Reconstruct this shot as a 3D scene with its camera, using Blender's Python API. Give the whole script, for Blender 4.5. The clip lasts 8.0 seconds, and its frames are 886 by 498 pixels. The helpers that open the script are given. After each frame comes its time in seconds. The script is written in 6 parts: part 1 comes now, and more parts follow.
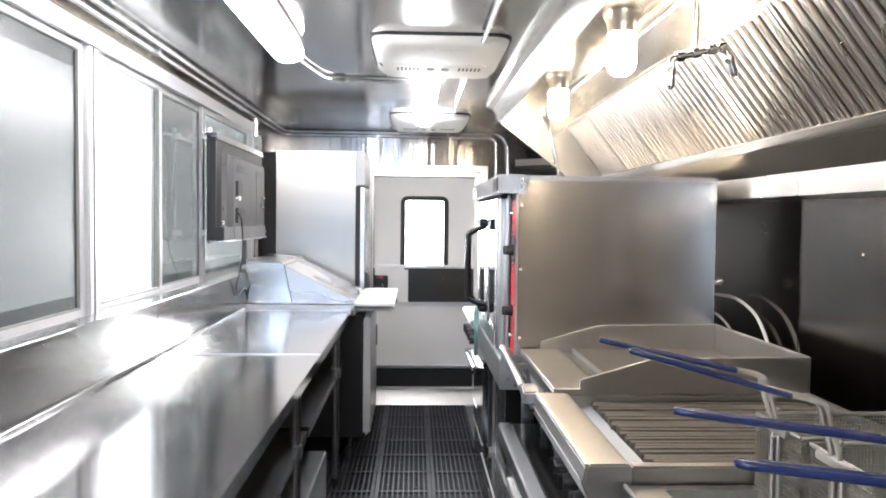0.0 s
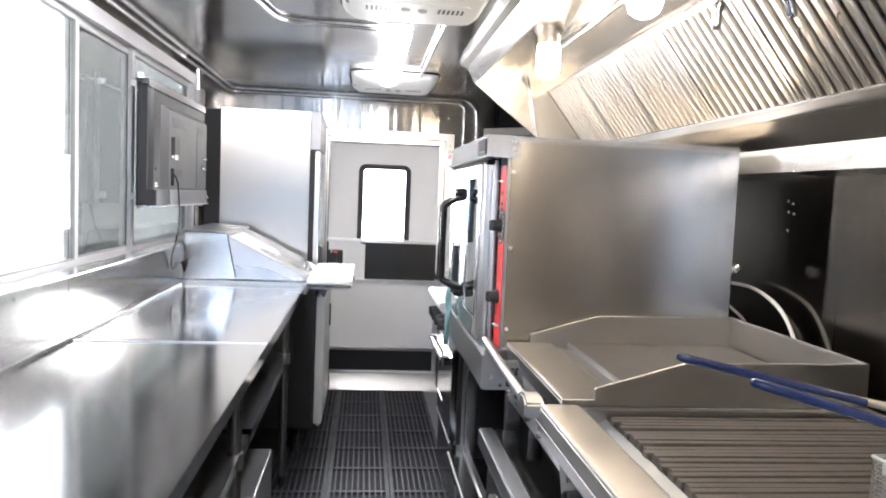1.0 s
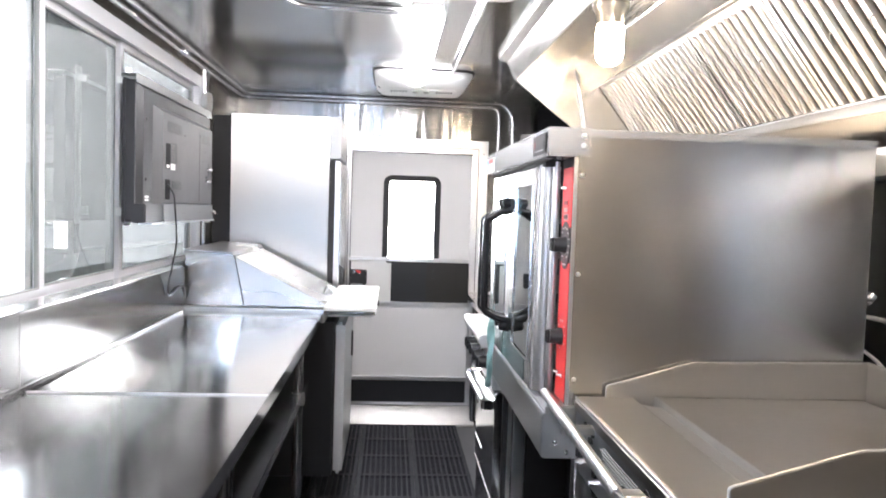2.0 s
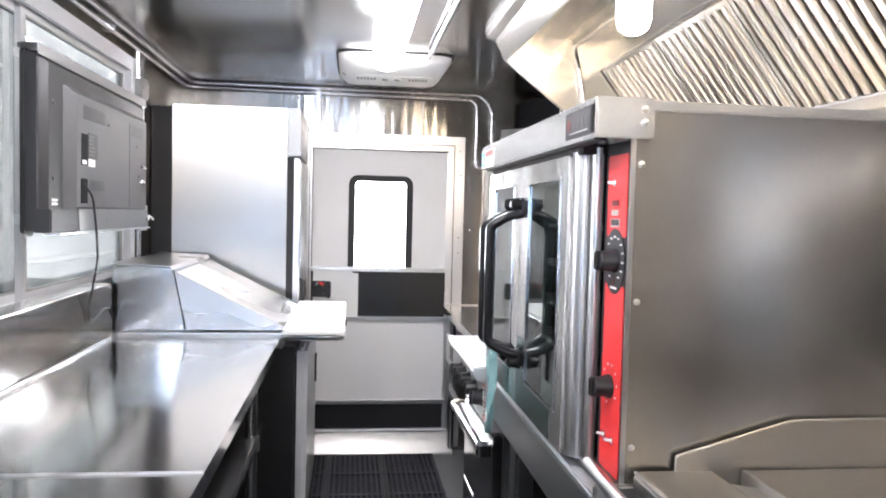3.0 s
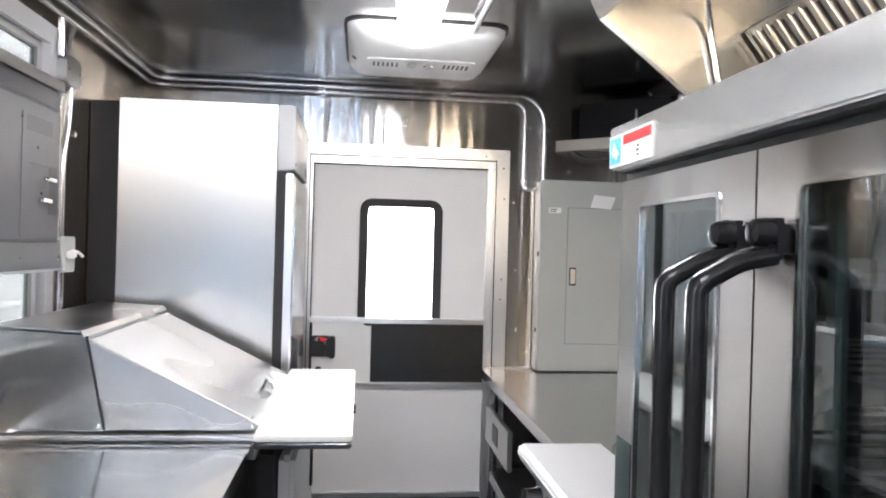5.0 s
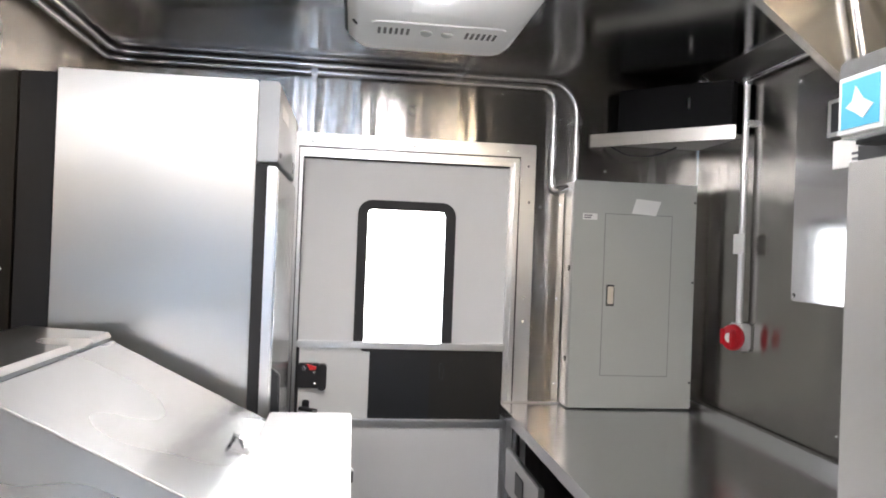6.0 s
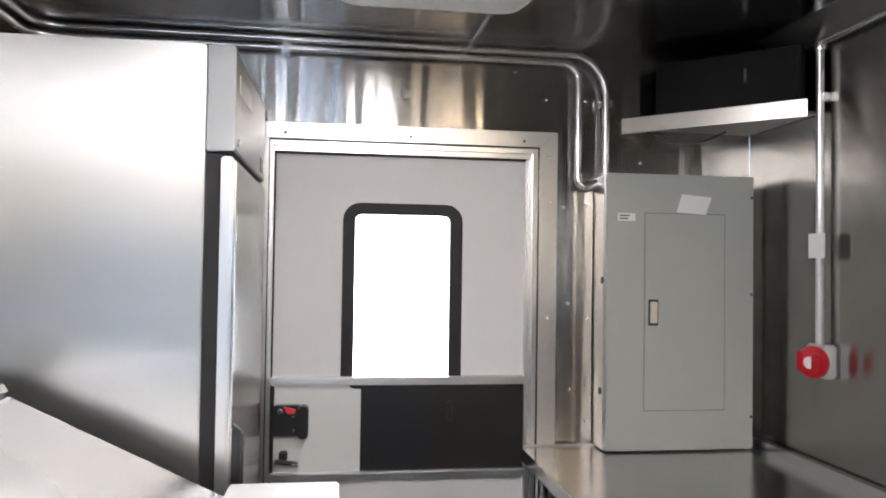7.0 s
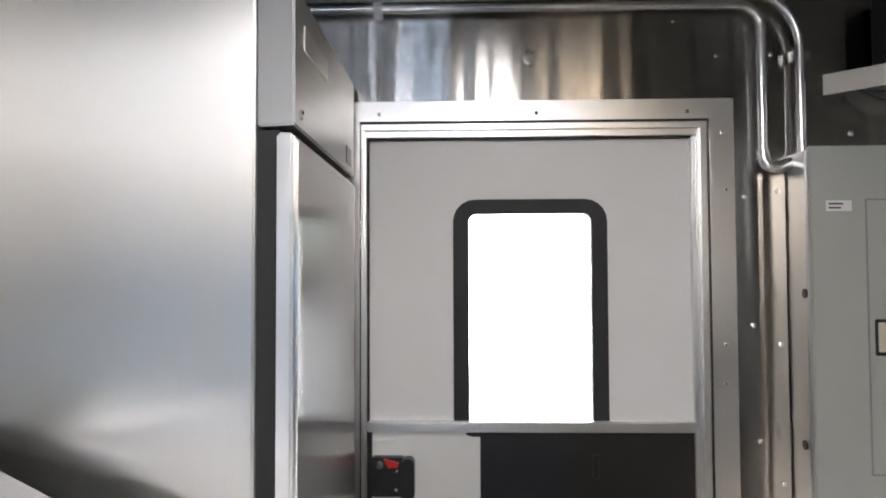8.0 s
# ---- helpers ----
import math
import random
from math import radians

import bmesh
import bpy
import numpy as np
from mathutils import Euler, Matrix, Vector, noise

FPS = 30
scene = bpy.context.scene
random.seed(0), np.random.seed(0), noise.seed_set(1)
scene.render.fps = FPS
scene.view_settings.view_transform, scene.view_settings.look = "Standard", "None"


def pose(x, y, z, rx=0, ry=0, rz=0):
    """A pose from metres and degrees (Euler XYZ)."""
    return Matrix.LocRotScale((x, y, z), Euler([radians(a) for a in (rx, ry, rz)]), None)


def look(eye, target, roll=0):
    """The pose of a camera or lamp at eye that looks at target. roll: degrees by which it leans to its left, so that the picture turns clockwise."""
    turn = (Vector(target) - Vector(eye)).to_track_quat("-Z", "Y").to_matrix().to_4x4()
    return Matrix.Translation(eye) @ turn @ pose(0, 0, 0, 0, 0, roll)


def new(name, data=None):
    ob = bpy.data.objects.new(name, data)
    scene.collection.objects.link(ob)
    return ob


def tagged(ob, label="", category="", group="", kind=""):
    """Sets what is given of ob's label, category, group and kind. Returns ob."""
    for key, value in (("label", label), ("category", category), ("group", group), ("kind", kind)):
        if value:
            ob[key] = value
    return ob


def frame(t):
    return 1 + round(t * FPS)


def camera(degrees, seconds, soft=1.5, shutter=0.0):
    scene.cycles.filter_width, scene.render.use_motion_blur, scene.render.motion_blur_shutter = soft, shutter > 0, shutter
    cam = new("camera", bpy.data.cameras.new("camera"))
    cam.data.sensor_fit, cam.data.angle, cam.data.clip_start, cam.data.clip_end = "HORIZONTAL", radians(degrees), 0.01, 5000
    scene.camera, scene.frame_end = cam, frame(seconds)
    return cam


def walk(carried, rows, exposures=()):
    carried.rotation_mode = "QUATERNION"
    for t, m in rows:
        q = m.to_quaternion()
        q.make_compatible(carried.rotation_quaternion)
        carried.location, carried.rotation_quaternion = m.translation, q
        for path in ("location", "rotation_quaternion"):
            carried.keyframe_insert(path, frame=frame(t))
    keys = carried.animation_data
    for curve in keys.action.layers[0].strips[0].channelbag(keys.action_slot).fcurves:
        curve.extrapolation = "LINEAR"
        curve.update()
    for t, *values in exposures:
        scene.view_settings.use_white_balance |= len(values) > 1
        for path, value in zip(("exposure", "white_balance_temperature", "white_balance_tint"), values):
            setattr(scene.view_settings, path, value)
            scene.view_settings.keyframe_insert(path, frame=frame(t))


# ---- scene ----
cam = camera(61.9, 8.0, soft=1.9)
PATH = [
    (0, (-0.004, 0.003, 1.459), (0.0727, 1.9996, 1.3798), 0.67),
    (0.5, (-0.021, 0.218, 1.447), (0.0367, 2.2128, 1.3143), 2.01),
    (1, (-0.064, 0.441, 1.434), (0.1493, 2.4245, 1.2909), 2.37),
    (1.5, (-0.064, 0.695, 1.422), (0.1202, 2.6786, 1.2481), 2.10),
    (1.7, (-0.058, 0.795, 1.425), (0.0611, 2.7857, 1.2794), 1.93),
    (2.8, (-0.093, 1.365, 1.423), (0.1566, 3.3476, 1.3442), 1.52),
    (3, (-0.101, 1.460, 1.424), (0.1470, 3.4424, 1.3299), 1.43),
    (3.5, (-0.082, 1.724, 1.431), (0.1036, 3.7142, 1.3619), 1.92),
    (4, (-0.073, 1.967, 1.431), (0.0595, 3.9612, 1.3713), 1.85),
    (4.2, (-0.092, 2.084, 1.424), (0.0928, 4.0746, 1.3769), 2.00),
    (5.3, (-0.110, 2.639, 1.431), (0.1113, 4.6263, 1.4384), 1.54),
    (5.5, (-0.110, 2.751, 1.433), (0.0800, 4.7416, 1.4454), 1.58),
    (6, (-0.131, 3.033, 1.446), (0.1100, 5.0182, 1.4589), 2.17),
    (6.5, (-0.148, 3.299, 1.455), (0.2201, 5.2644, 1.5080), 1.45),
    (7, (-0.121, 3.555, 1.446), (0.1508, 5.5357, 1.4934), 0.82),
    (7.3, (-0.104, 3.706, 1.435), (0.0385, 5.7012, 1.4493), 0.80),
    (7.5, (-0.101, 3.807, 1.432), (-0.0087, 5.8048, 1.4335), 0.87),
    (8, (-0.086, 4.066, 1.450), (-0.1479, 6.0635, 1.5272), -0.23),
]
EXPOSURES = [(0.0, 2.00, 6500, 10), (0.6, 2.02, 6490, 10), (1.0, 2.07, 6470, 11), (1.5, 2.25, 6430, 12), (3.0, 2.18, 6430, 12), (4.0, 2.02, 6430, 12), (5.5, 1.90, 6530, 10), (6.0, 1.77, 6620, 10.5), (7.0, 1.64, 6680, 10.5), (8.0, 1.38, 6640, 10.5)]
walk(cam, [(t, look(eye, target, roll)) for t, eye, target, roll in PATH], EXPOSURES)

# ---- daylight ----
world = bpy.data.worlds.new("daylight")
scene.world = world
world.use_nodes = True
wn = world.node_tree.nodes
sky = wn.new("ShaderNodeTexSky")
sky.sky_type, sky.sun_disc = "NISHITA", False
sky.sun_elevation, sky.sun_rotation = radians(48), radians(250)
sky.air_density, sky.dust_density = 1.0, 3.0
wn["Background"].inputs["Strength"].default_value = 0.15
world.node_tree.links.new(sky.outputs[0], wn["Background"].inputs["Color"])
sun_data = bpy.data.lights.new("sun", "SUN")
sun_data.energy, sun_data.angle, sun_data.color = 2.0, radians(12), (1.0, 0.96, 0.9)
sun = new("sun", sun_data)
sun.matrix_world = look((-6, -2.2, 7), (0, 0, 0))
LED, JAR = 12.0, 17.0          # glow of the ceiling strips and of the hood lamps

# ---- materials ----
def material(name, colour, rough=0.5, metal=0.0, vary=0.08, scale=6.0, grain=(1, 1, 1), grain_scale=60.0, bump=0.05, wave=0.0,
             rough_vary=0.1, aniso=0.0, coat=0.0, each=0.0, wave_scale=1.6, turn=0.0, detail=4.0, wave_grain=(1, 1, 1)):
    """A surface with variation at two scales: broad tone and sheen, fine stretched grain, and broad waviness of thin sheet."""
    m = bpy.data.materials.new(name)
    m.use_nodes = True
    nt = m.node_tree
    N, L = nt.nodes, nt.links
    p = N["Principled BSDF"]
    p.inputs["Metallic"].default_value = metal
    p.inputs["Anisotropic"].default_value = aniso
    p.inputs["Anisotropic Rotation"].default_value = turn
    p.inputs["Coat Weight"].default_value = coat
    co = N.new("ShaderNodeTexCoord")
    broad = N.new("ShaderNodeTexNoise")
    broad.inputs["Scale"].default_value, broad.inputs["Detail"].default_value = scale, detail
    L.new(co.outputs["Object"], broad.inputs["Vector"])
    mp = N.new("ShaderNodeMapping")
    mp.inputs["Scale"].default_value = grain
    L.new(co.outputs["Object"], mp.inputs["Vector"])
    fine = N.new("ShaderNodeTexNoise")
    fine.inputs["Scale"].default_value, fine.inputs["Detail"].default_value = grain_scale, 2.0
    L.new(mp.outputs[0], fine.inputs["Vector"])
    mix = N.new("ShaderNodeMath")
    mix.operation = "ADD"
    half = N.new("ShaderNodeMath")
    half.operation, half.inputs[1].default_value, half.inputs[2].default_value = "MULTIPLY_ADD", 0.4, 0.3
    L.new(fine.outputs["Fac"], half.inputs[0])
    L.new(broad.outputs["Fac"], mix.inputs[0])
    L.new(half.outputs[0], mix.inputs[1])
    tone = N.new("ShaderNodeMapRange")
    tone.inputs["From Min"].default_value, tone.inputs["From Max"].default_value = 0.6, 1.4
    tone.inputs["To Min"].default_value, tone.inputs["To Max"].default_value = 1.0 - vary, 1.0 + vary
    L.new(mix.outputs[0], tone.inputs["Value"])
    value = tone.outputs[0]
    if each:
        info = N.new("ShaderNodeObjectInfo")
        one = N.new("ShaderNodeMapRange")
        one.inputs["To Min"].default_value, one.inputs["To Max"].default_value = 1.0 - each, 1.0 + each
        L.new(info.outputs["Random"], one.inputs["Value"])
        both = N.new("ShaderNodeMath")
        both.operation = "MULTIPLY"
        L.new(one.outputs[0], both.inputs[0])
        L.new(value, both.inputs[1])
        value = both.outputs[0]
    tint = N.new("ShaderNodeVectorMath")
    tint.operation = "SCALE"
    tint.inputs[0].default_value = colour
    L.new(value, tint.inputs["Scale"])
    if vary or each:
        L.new(tint.outputs[0], p.inputs["Base Color"])
    else:
        p.inputs["Base Color"].default_value = (*colour, 1)
    sheen = N.new("ShaderNodeMapRange")
    sheen.inputs["From Min"].default_value, sheen.inputs["From Max"].default_value = 0.3, 0.7
    sheen.inputs["To Min"].default_value, sheen.inputs["To Max"].default_value = max(0.02, rough * (1 - rough_vary)), min(1, rough * (1 + rough_vary))
    L.new(broad.outputs["Fac"], sheen.inputs["Value"])
    L.new(sheen.outputs[0], p.inputs["Roughness"])
    b1 = N.new("ShaderNodeBump")
    b1.inputs["Strength"].default_value, b1.inputs["Distance"].default_value = bump, 0.002
    L.new(fine.outputs["Fac"], b1.inputs["Height"])
    if wave:
        slow = N.new("ShaderNodeTexNoise")
        slow.inputs["Scale"].default_value, slow.inputs["Detail"].default_value = wave_scale, 1.0
        wm = N.new("ShaderNodeMapping")
        wm.inputs["Scale"].default_value = wave_grain
        L.new(co.outputs["Object"], wm.inputs["Vector"])
        L.new(wm.outputs[0], slow.inputs["Vector"])
        b2 = N.new("ShaderNodeBump")
        b2.inputs["Strength"].default_value, b2.inputs["Distance"].default_value = 1.0, wave
        L.new(slow.outputs["Fac"], b2.inputs["Height"])
        L.new(b2.outputs[0], b1.inputs["Normal"])
    if bump or wave:
        L.new((b1 if bump else b2).outputs[0], p.inputs["Normal"])
    if aniso:
        tg = N.new("ShaderNodeTangent")
        tg.direction_type, tg.axis = "RADIAL", "Z"
        L.new(tg.outputs[0], p.inputs["Tangent"])
    return m


def glowing(name, colour, strength):
    m = bpy.data.materials.new(name)
    m.use_nodes = True
    p = m.node_tree.nodes["Principled BSDF"]
    p.inputs["Base Color"].default_value = (*colour, 1)
    p.inputs["Emission Color"].default_value = (*colour, 1)
    p.inputs["Emission Strength"].default_value = strength
    p.inputs["Roughness"].default_value = 0.4
    return m


def clear_glass(name, tint, rough=0.0, skin_least=0.045):
    """Thin pane: clear, with a glossy skin that grows towards grazing view."""
    m = bpy.data.materials.new(name)
    m.use_nodes = True
    N, L = m.node_tree.nodes, m.node_tree.links
    N.remove(N["Principled BSDF"])
    seen = N.new("ShaderNodeBsdfTransparent")
    seen.inputs["Color"].default_value = (*tint, 1)
    gloss = N.new("ShaderNodeBsdfGlossy")
    gloss.inputs["Roughness"].default_value = rough
    face = N.new("ShaderNodeLayerWeight")
    face.inputs["Blend"].default_value = 0.5
    rise = N.new("ShaderNodeMath")
    rise.operation, rise.inputs[1].default_value = "POWER", 5.5
    L.new(face.outputs["Facing"], rise.inputs[0])
    skin = N.new("ShaderNodeMath")
    skin.operation, skin.inputs[1].default_value, skin.inputs[2].default_value = "MULTIPLY_ADD", 0.9, skin_least
    L.new(rise.outputs[0], skin.inputs[0])
    mx = N.new("ShaderNodeMixShader")
    L.new(skin.outputs[0], mx.inputs["Fac"])
    L.new(seen.outputs[0], mx.inputs[1])
    L.new(gloss.outputs[0], mx.inputs[2])
    L.new(mx.outputs[0], N["Material Output"].inputs["Surface"])
    return m


STEEL = (0.60, 0.592, 0.585)
# m_wall's warm tint stands in for hood lamplight mirrored in the sheet
m_wall = material("wall_sheet", (0.47, 0.42, 0.36), 0.22, 1, 0, 1.5, wave=0.006, rough_vary=0.15, aniso=1.0, turn=0.25, bump=0, detail=1, wave_grain=(4, 4, 0.7))
# darkened copies of the wall sheet; the east wall's dimness is put into colour
m_wall_east = material("dimmed_wall_sheet", (0.29, 0.279, 0.265), 0.13, 1, 0, 1.5, wave=0.0012, rough_vary=0.15, aniso=1.0, turn=0.25, bump=0, detail=1, wave_grain=(4, 4, 0.7))
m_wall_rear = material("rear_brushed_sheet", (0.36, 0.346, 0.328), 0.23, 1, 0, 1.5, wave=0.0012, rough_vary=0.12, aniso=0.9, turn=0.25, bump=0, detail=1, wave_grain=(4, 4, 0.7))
m_wall_end = material("end_wall_sheet", (0.44, 0.426, 0.41), 0.18, 1, 0, 1.5, wave=0.0032, rough_vary=0.12, aniso=1.0, turn=0.25, bump=0, detail=1, wave_grain=(9, 9, 0.9))
m_lid = material("brushed_lid", (0.60, 0.60, 0.605), 0.28, 1, 0, 1.5, wave=0.001, rough_vary=0.06, aniso=0.6, bump=0, detail=1)
m_hoodside = material("polished_hood_side", (0.66, 0.69, 0.71), 0.17, 1, 0, 1.5, wave=0.003, rough_vary=0.1, bump=0, detail=1, wave_grain=(0.5, 0.5, 3))
m_frame = material("satin_window_frame", (0.58, 0.58, 0.59), 0.38, 0.55, 0.03, 8.0, bump=0.03)
m_ceil = material("ceiling_sheet", (0.50, 0.495, 0.485), 0.15, 1, 0, 1.5, wave=0.004, rough_vary=0.2, bump=0, detail=1)
m_side = material("brushed_side", (0.71, 0.705, 0.70), 0.25, 1, 0, 1.5, wave=0.004, rough_vary=0.06, aniso=1.0, turn=0.0, bump=0, detail=1, wave_grain=(0.4, 0.4, 4))
m_fridge = material("brushed_fridge_side", (0.70, 0.693, 0.68), 0.36, 1, 0, 1.5, wave=0.002, rough_vary=0.08, aniso=0.9, turn=0.0, bump=0, detail=1, wave_grain=(0.4, 0.4, 4))
m_oven = material("brushed_oven_side", (0.60, 0.59, 0.58), 0.25, 1, 0, 1.5, wave=0.004, rough_vary=0.06, aniso=1.0, turn=0.25, bump=0, detail=1, wave_grain=(4, 4, 0.7))
# split from m_oven and darkened; the body side's dimness is put into colour
m_ovenbody = material("brushed_oven_body", (0.48, 0.468, 0.458), 0.22, 1, 0, 1.5, wave=0.0002, rough_vary=0.05, aniso=0.85, turn=0.25, bump=0, detail=1, wave_grain=(4, 4, 0.7))
m_top = material("worktop_sheet", (0.48, 0.477, 0.475), 0.15, 1, 0, 1.5, wave=0.0015, rough_vary=0.2, bump=0, detail=2)
# same folded sheet as m_top, lightened in colour for its pale reflection
m_upstand = material("satin_upstand", (0.62, 0.615, 0.615), 0.17, 1, 0, 1.5, wave=0.0008, rough_vary=0.12, bump=0, detail=1)
m_table = material("satin_tabletop", (0.66, 0.655, 0.665), 0.20, 1, 0, 2.0, wave=0.001, rough_vary=0.1, bump=0, detail=1)
m_cab = material("polished_cabinet", (0.50, 0.495, 0.50), 0.12, 1, 0, 2.0, wave=0.004, rough_vary=0.15, bump=0, detail=1)
m_steel = material("satin_steel", STEEL, 0.30, 1, 0, 3.0, rough_vary=0.08, bump=0, detail=1)
m_hood = material("hood_sheet", (0.60, 0.585, 0.555), 0.235, 1, 0, 2.0, wave=0.003, rough_vary=0.12, bump=0, detail=1)
# dark brown puts the trough's shade and dim reflections into its colour
m_under = material("shaded_trough_sheet", (0.25, 0.228, 0.205), 0.30, 1, 0, 3.0, wave=0.001, rough_vary=0.1, bump=0, detail=1)
# lighter than the hood steel: the band's window reflection is put into colour
m_band = material("lightened_band", (0.78, 0.76, 0.725), 0.28, 1, 0, 2.0, wave=0.004, rough_vary=0.1, bump=0, detail=1, wave_grain=(1, 2, 0.4))
m_filter = material("filter_steel", (0.62, 0.592, 0.555), 0.32, 1, 0, 5.0, rough_vary=0.04, bump=0, detail=1)
# dark colour stands for the shade in the slots between the ribs
m_rearbaffle = material("dark_slot_baffle", (0.25, 0.23, 0.21), 0.38, 1, 0.1, 5.0, rough_vary=0.08, bump=0, detail=1)
m_chrome = material("polished_chrome", (0.72, 0.72, 0.73), 0.12, 1, 0, 8.0, bump=0, detail=1)
m_bolt = material("bright_bolt", (0.82, 0.81, 0.79), 0.36, 1, 0, 8.0, bump=0, detail=1)
m_alu = material("mill_aluminium", (0.74, 0.737, 0.74), 0.32, 1, 0, 5.0, bump=0, detail=1, rough_vary=0.12)
m_ledge = material("dull_ledge", (0.39, 0.38, 0.365), 0.36, 1, 0.14, 9.0, bump=0.25, grain=(1, 6, 1), grain_scale=40, rough_vary=0.2)
m_apron = material("dull_apron", (0.57, 0.58, 0.595), 0.33, 1, 0, 2.0, wave=0.003, rough_vary=0.15, bump=0, detail=1)
m_slope = material("bare_slope", (0.36, 0.38, 0.40), 0.4, 1, 0, 6.0, bump=0, detail=1)
m_column = material("satin_column", (0.62, 0.62, 0.625), 0.33, 1, 0, 8.0, rough_vary=0.05, bump=0)
m_header = material("plain_header", (0.42, 0.42, 0.415), 0.4, 1, 0, 3.0, bump=0, detail=1)
m_plate_field = material("plate_field", (0.085, 0.085, 0.09), 0.4, 0.5, 0.1, 9.0, bump=0.0)
m_bar = material("dull_bar", (0.34, 0.34, 0.345), 0.34, 1, 0, 3.0, bump=0, detail=1)
m_galv = material("galvanised_conduit", (0.66, 0.66, 0.67), 0.245, 1, 0, 6.0, bump=0, detail=1)
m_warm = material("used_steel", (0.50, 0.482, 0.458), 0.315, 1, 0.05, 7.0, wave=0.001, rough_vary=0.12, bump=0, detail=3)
# lighter copy of m_warm; the ledge's extra brightness is in its colour
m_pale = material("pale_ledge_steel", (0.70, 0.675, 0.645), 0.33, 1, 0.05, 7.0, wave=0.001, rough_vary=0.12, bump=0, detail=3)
m_edge = material("bright_hem", (0.50, 0.49, 0.475), 0.45, 1, 0, 9.0, rough_vary=0.05, bump=0, detail=1)
m_plate = material("griddle_plate", (0.38, 0.36, 0.335), 0.33, 1, 0.10, 9.0, rough_vary=0.15, bump=0, detail=4)
m_grate = material("cast_iron", (0.135, 0.122, 0.110), 0.50, 0.45, 0.45, 26.0, bump=0.6, grain_scale=180)
m_black = material("black_plastic", (0.02, 0.02, 0.022), 0.35, 0, 0.15, 9.0, bump=0.06, grain_scale=300)
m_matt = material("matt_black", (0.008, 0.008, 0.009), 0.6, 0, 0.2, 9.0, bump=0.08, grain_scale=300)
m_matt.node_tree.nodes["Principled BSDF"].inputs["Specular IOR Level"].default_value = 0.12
m_gloss = material("gloss_black", (0.012, 0.012, 0.013), 0.22, 0, 0.1, 9.0, bump=0.0)
m_gloss.node_tree.nodes["Principled BSDF"].inputs["Specular IOR Level"].default_value = 0.3
m_dark = material("dark_coated_panel", (0.018, 0.019, 0.022), 0.36, 0, 0.1, 3.0, bump=0.03, grain_scale=200)
m_filmed = material("pale_film", (0.62, 0.63, 0.65), 0.32, 0.2, 0.08, 9.0, wave=0.006, bump=0.05, wave_scale=6.0)
m_cream = material("cream_plastic", (0.62, 0.57, 0.47), 0.4, 0, 0.05, 9.0, bump=0.0)
m_hatch = material("hatch_sheet", (0.40, 0.40, 0.395), 0.45, 0.3, 0.08, 3.0, bump=0.03)
m_dusk = material("brownish_dark_panel", (0.020, 0.018, 0.016), 0.34, 0, 0.2, 3.0, bump=0.03, grain_scale=200)
m_gray = material("tv_shell", (0.024, 0.024, 0.026), 0.42, 0, 0.08, 5.0, bump=0.10, grain_scale=500)
m_tvlite = material("tv_cover", (0.088, 0.088, 0.092), 0.45, 0, 0.06, 5.0, bump=0.10, grain_scale=500)
m_panel = material("grey_enamel", (0.40, 0.412, 0.388), 0.4, 0, 0.03, 4.0, bump=0.05, grain_scale=220)
m_gap = material("shadow_line_enamel", (0.24, 0.245, 0.235), 0.5, 0, 0.03, 4.0, bump=0.05, grain_scale=220)
m_door = material("grey_door_skin", (0.78, 0.775, 0.775), 0.42, 0, 0.03, 5.0, bump=0.05, grain_scale=200)
m_white = material("white_plastic", (0.80, 0.80, 0.79), 0.38, 0, 0.02, 6.0, bump=0.03, grain_scale=200)
m_board = material("cutting_board", (0.86, 0.86, 0.85), 0.45, 0, 0.02, 8.0, bump=0.06, grain_scale=160)
m_paper = material("paper", (0.78, 0.78, 0.76), 0.7, 0, 0.03, 20.0, bump=0.02)
m_ink = material("printed_ink", (0.10, 0.10, 0.11), 0.6, 0, 0.1, 20.0, bump=0.0)
m_red = material("red_lacquer", (0.72, 0.035, 0.035), 0.3, 0, 0.04, 8.0, bump=0.02)
m_pull = material("deep_red_plastic", (0.46, 0.008, 0.018), 0.32, 0, 0.04, 8.0, bump=0.02)
m_wine = material("dark_red_lamp", (0.16, 0.012, 0.012), 0.3, 0, 0.05, 8.0, bump=0.0)
m_cyan = material("blue_print", (0.10, 0.48, 0.72), 0.4, 0, 0.04, 12.0, bump=0.0)
m_blue = material("blue_grip", (0.024, 0.042, 0.15), 0.25, 0, 0.12, 18.0, bump=0.04, coat=0.4)
m_teal = material("teal_film", (0.24, 0.42, 0.42), 0.3, 0, 0.1, 12.0, bump=0.05, coat=0.3)
m_range_ledge = material("range_ledge", (0.78, 0.78, 0.79), 0.5, 1, 0, 6.0, bump=0)
m_tealdoor = material("teal_filmed_steel", (0.20, 0.30, 0.305), 0.24, 1, 0, 12.0, bump=0, detail=1)
m_rubber = material("black_rubber", (0.036, 0.037, 0.044), 0.5, 0, 0.25, 12.0, bump=0.2, grain_scale=250, each=0.08)
m_floor = material("floor_coating", (0.22, 0.22, 0.225), 0.42, 0.4, 0.15, 4.0, bump=0.12, grain_scale=120)
m_wire = material("basket_wire", (0.52, 0.51, 0.49), 0.32, 1, 0.1, 30.0, bump=0.0)
m_oven_dark = material("oven_cavity", (0.07, 0.08, 0.08), 0.4, 0.0, 0.2, 5.0, bump=0.05)
m_rubber_seal = material("seal", (0.015, 0.015, 0.017), 0.6, 0, 0.1, 20.0, bump=0.05)
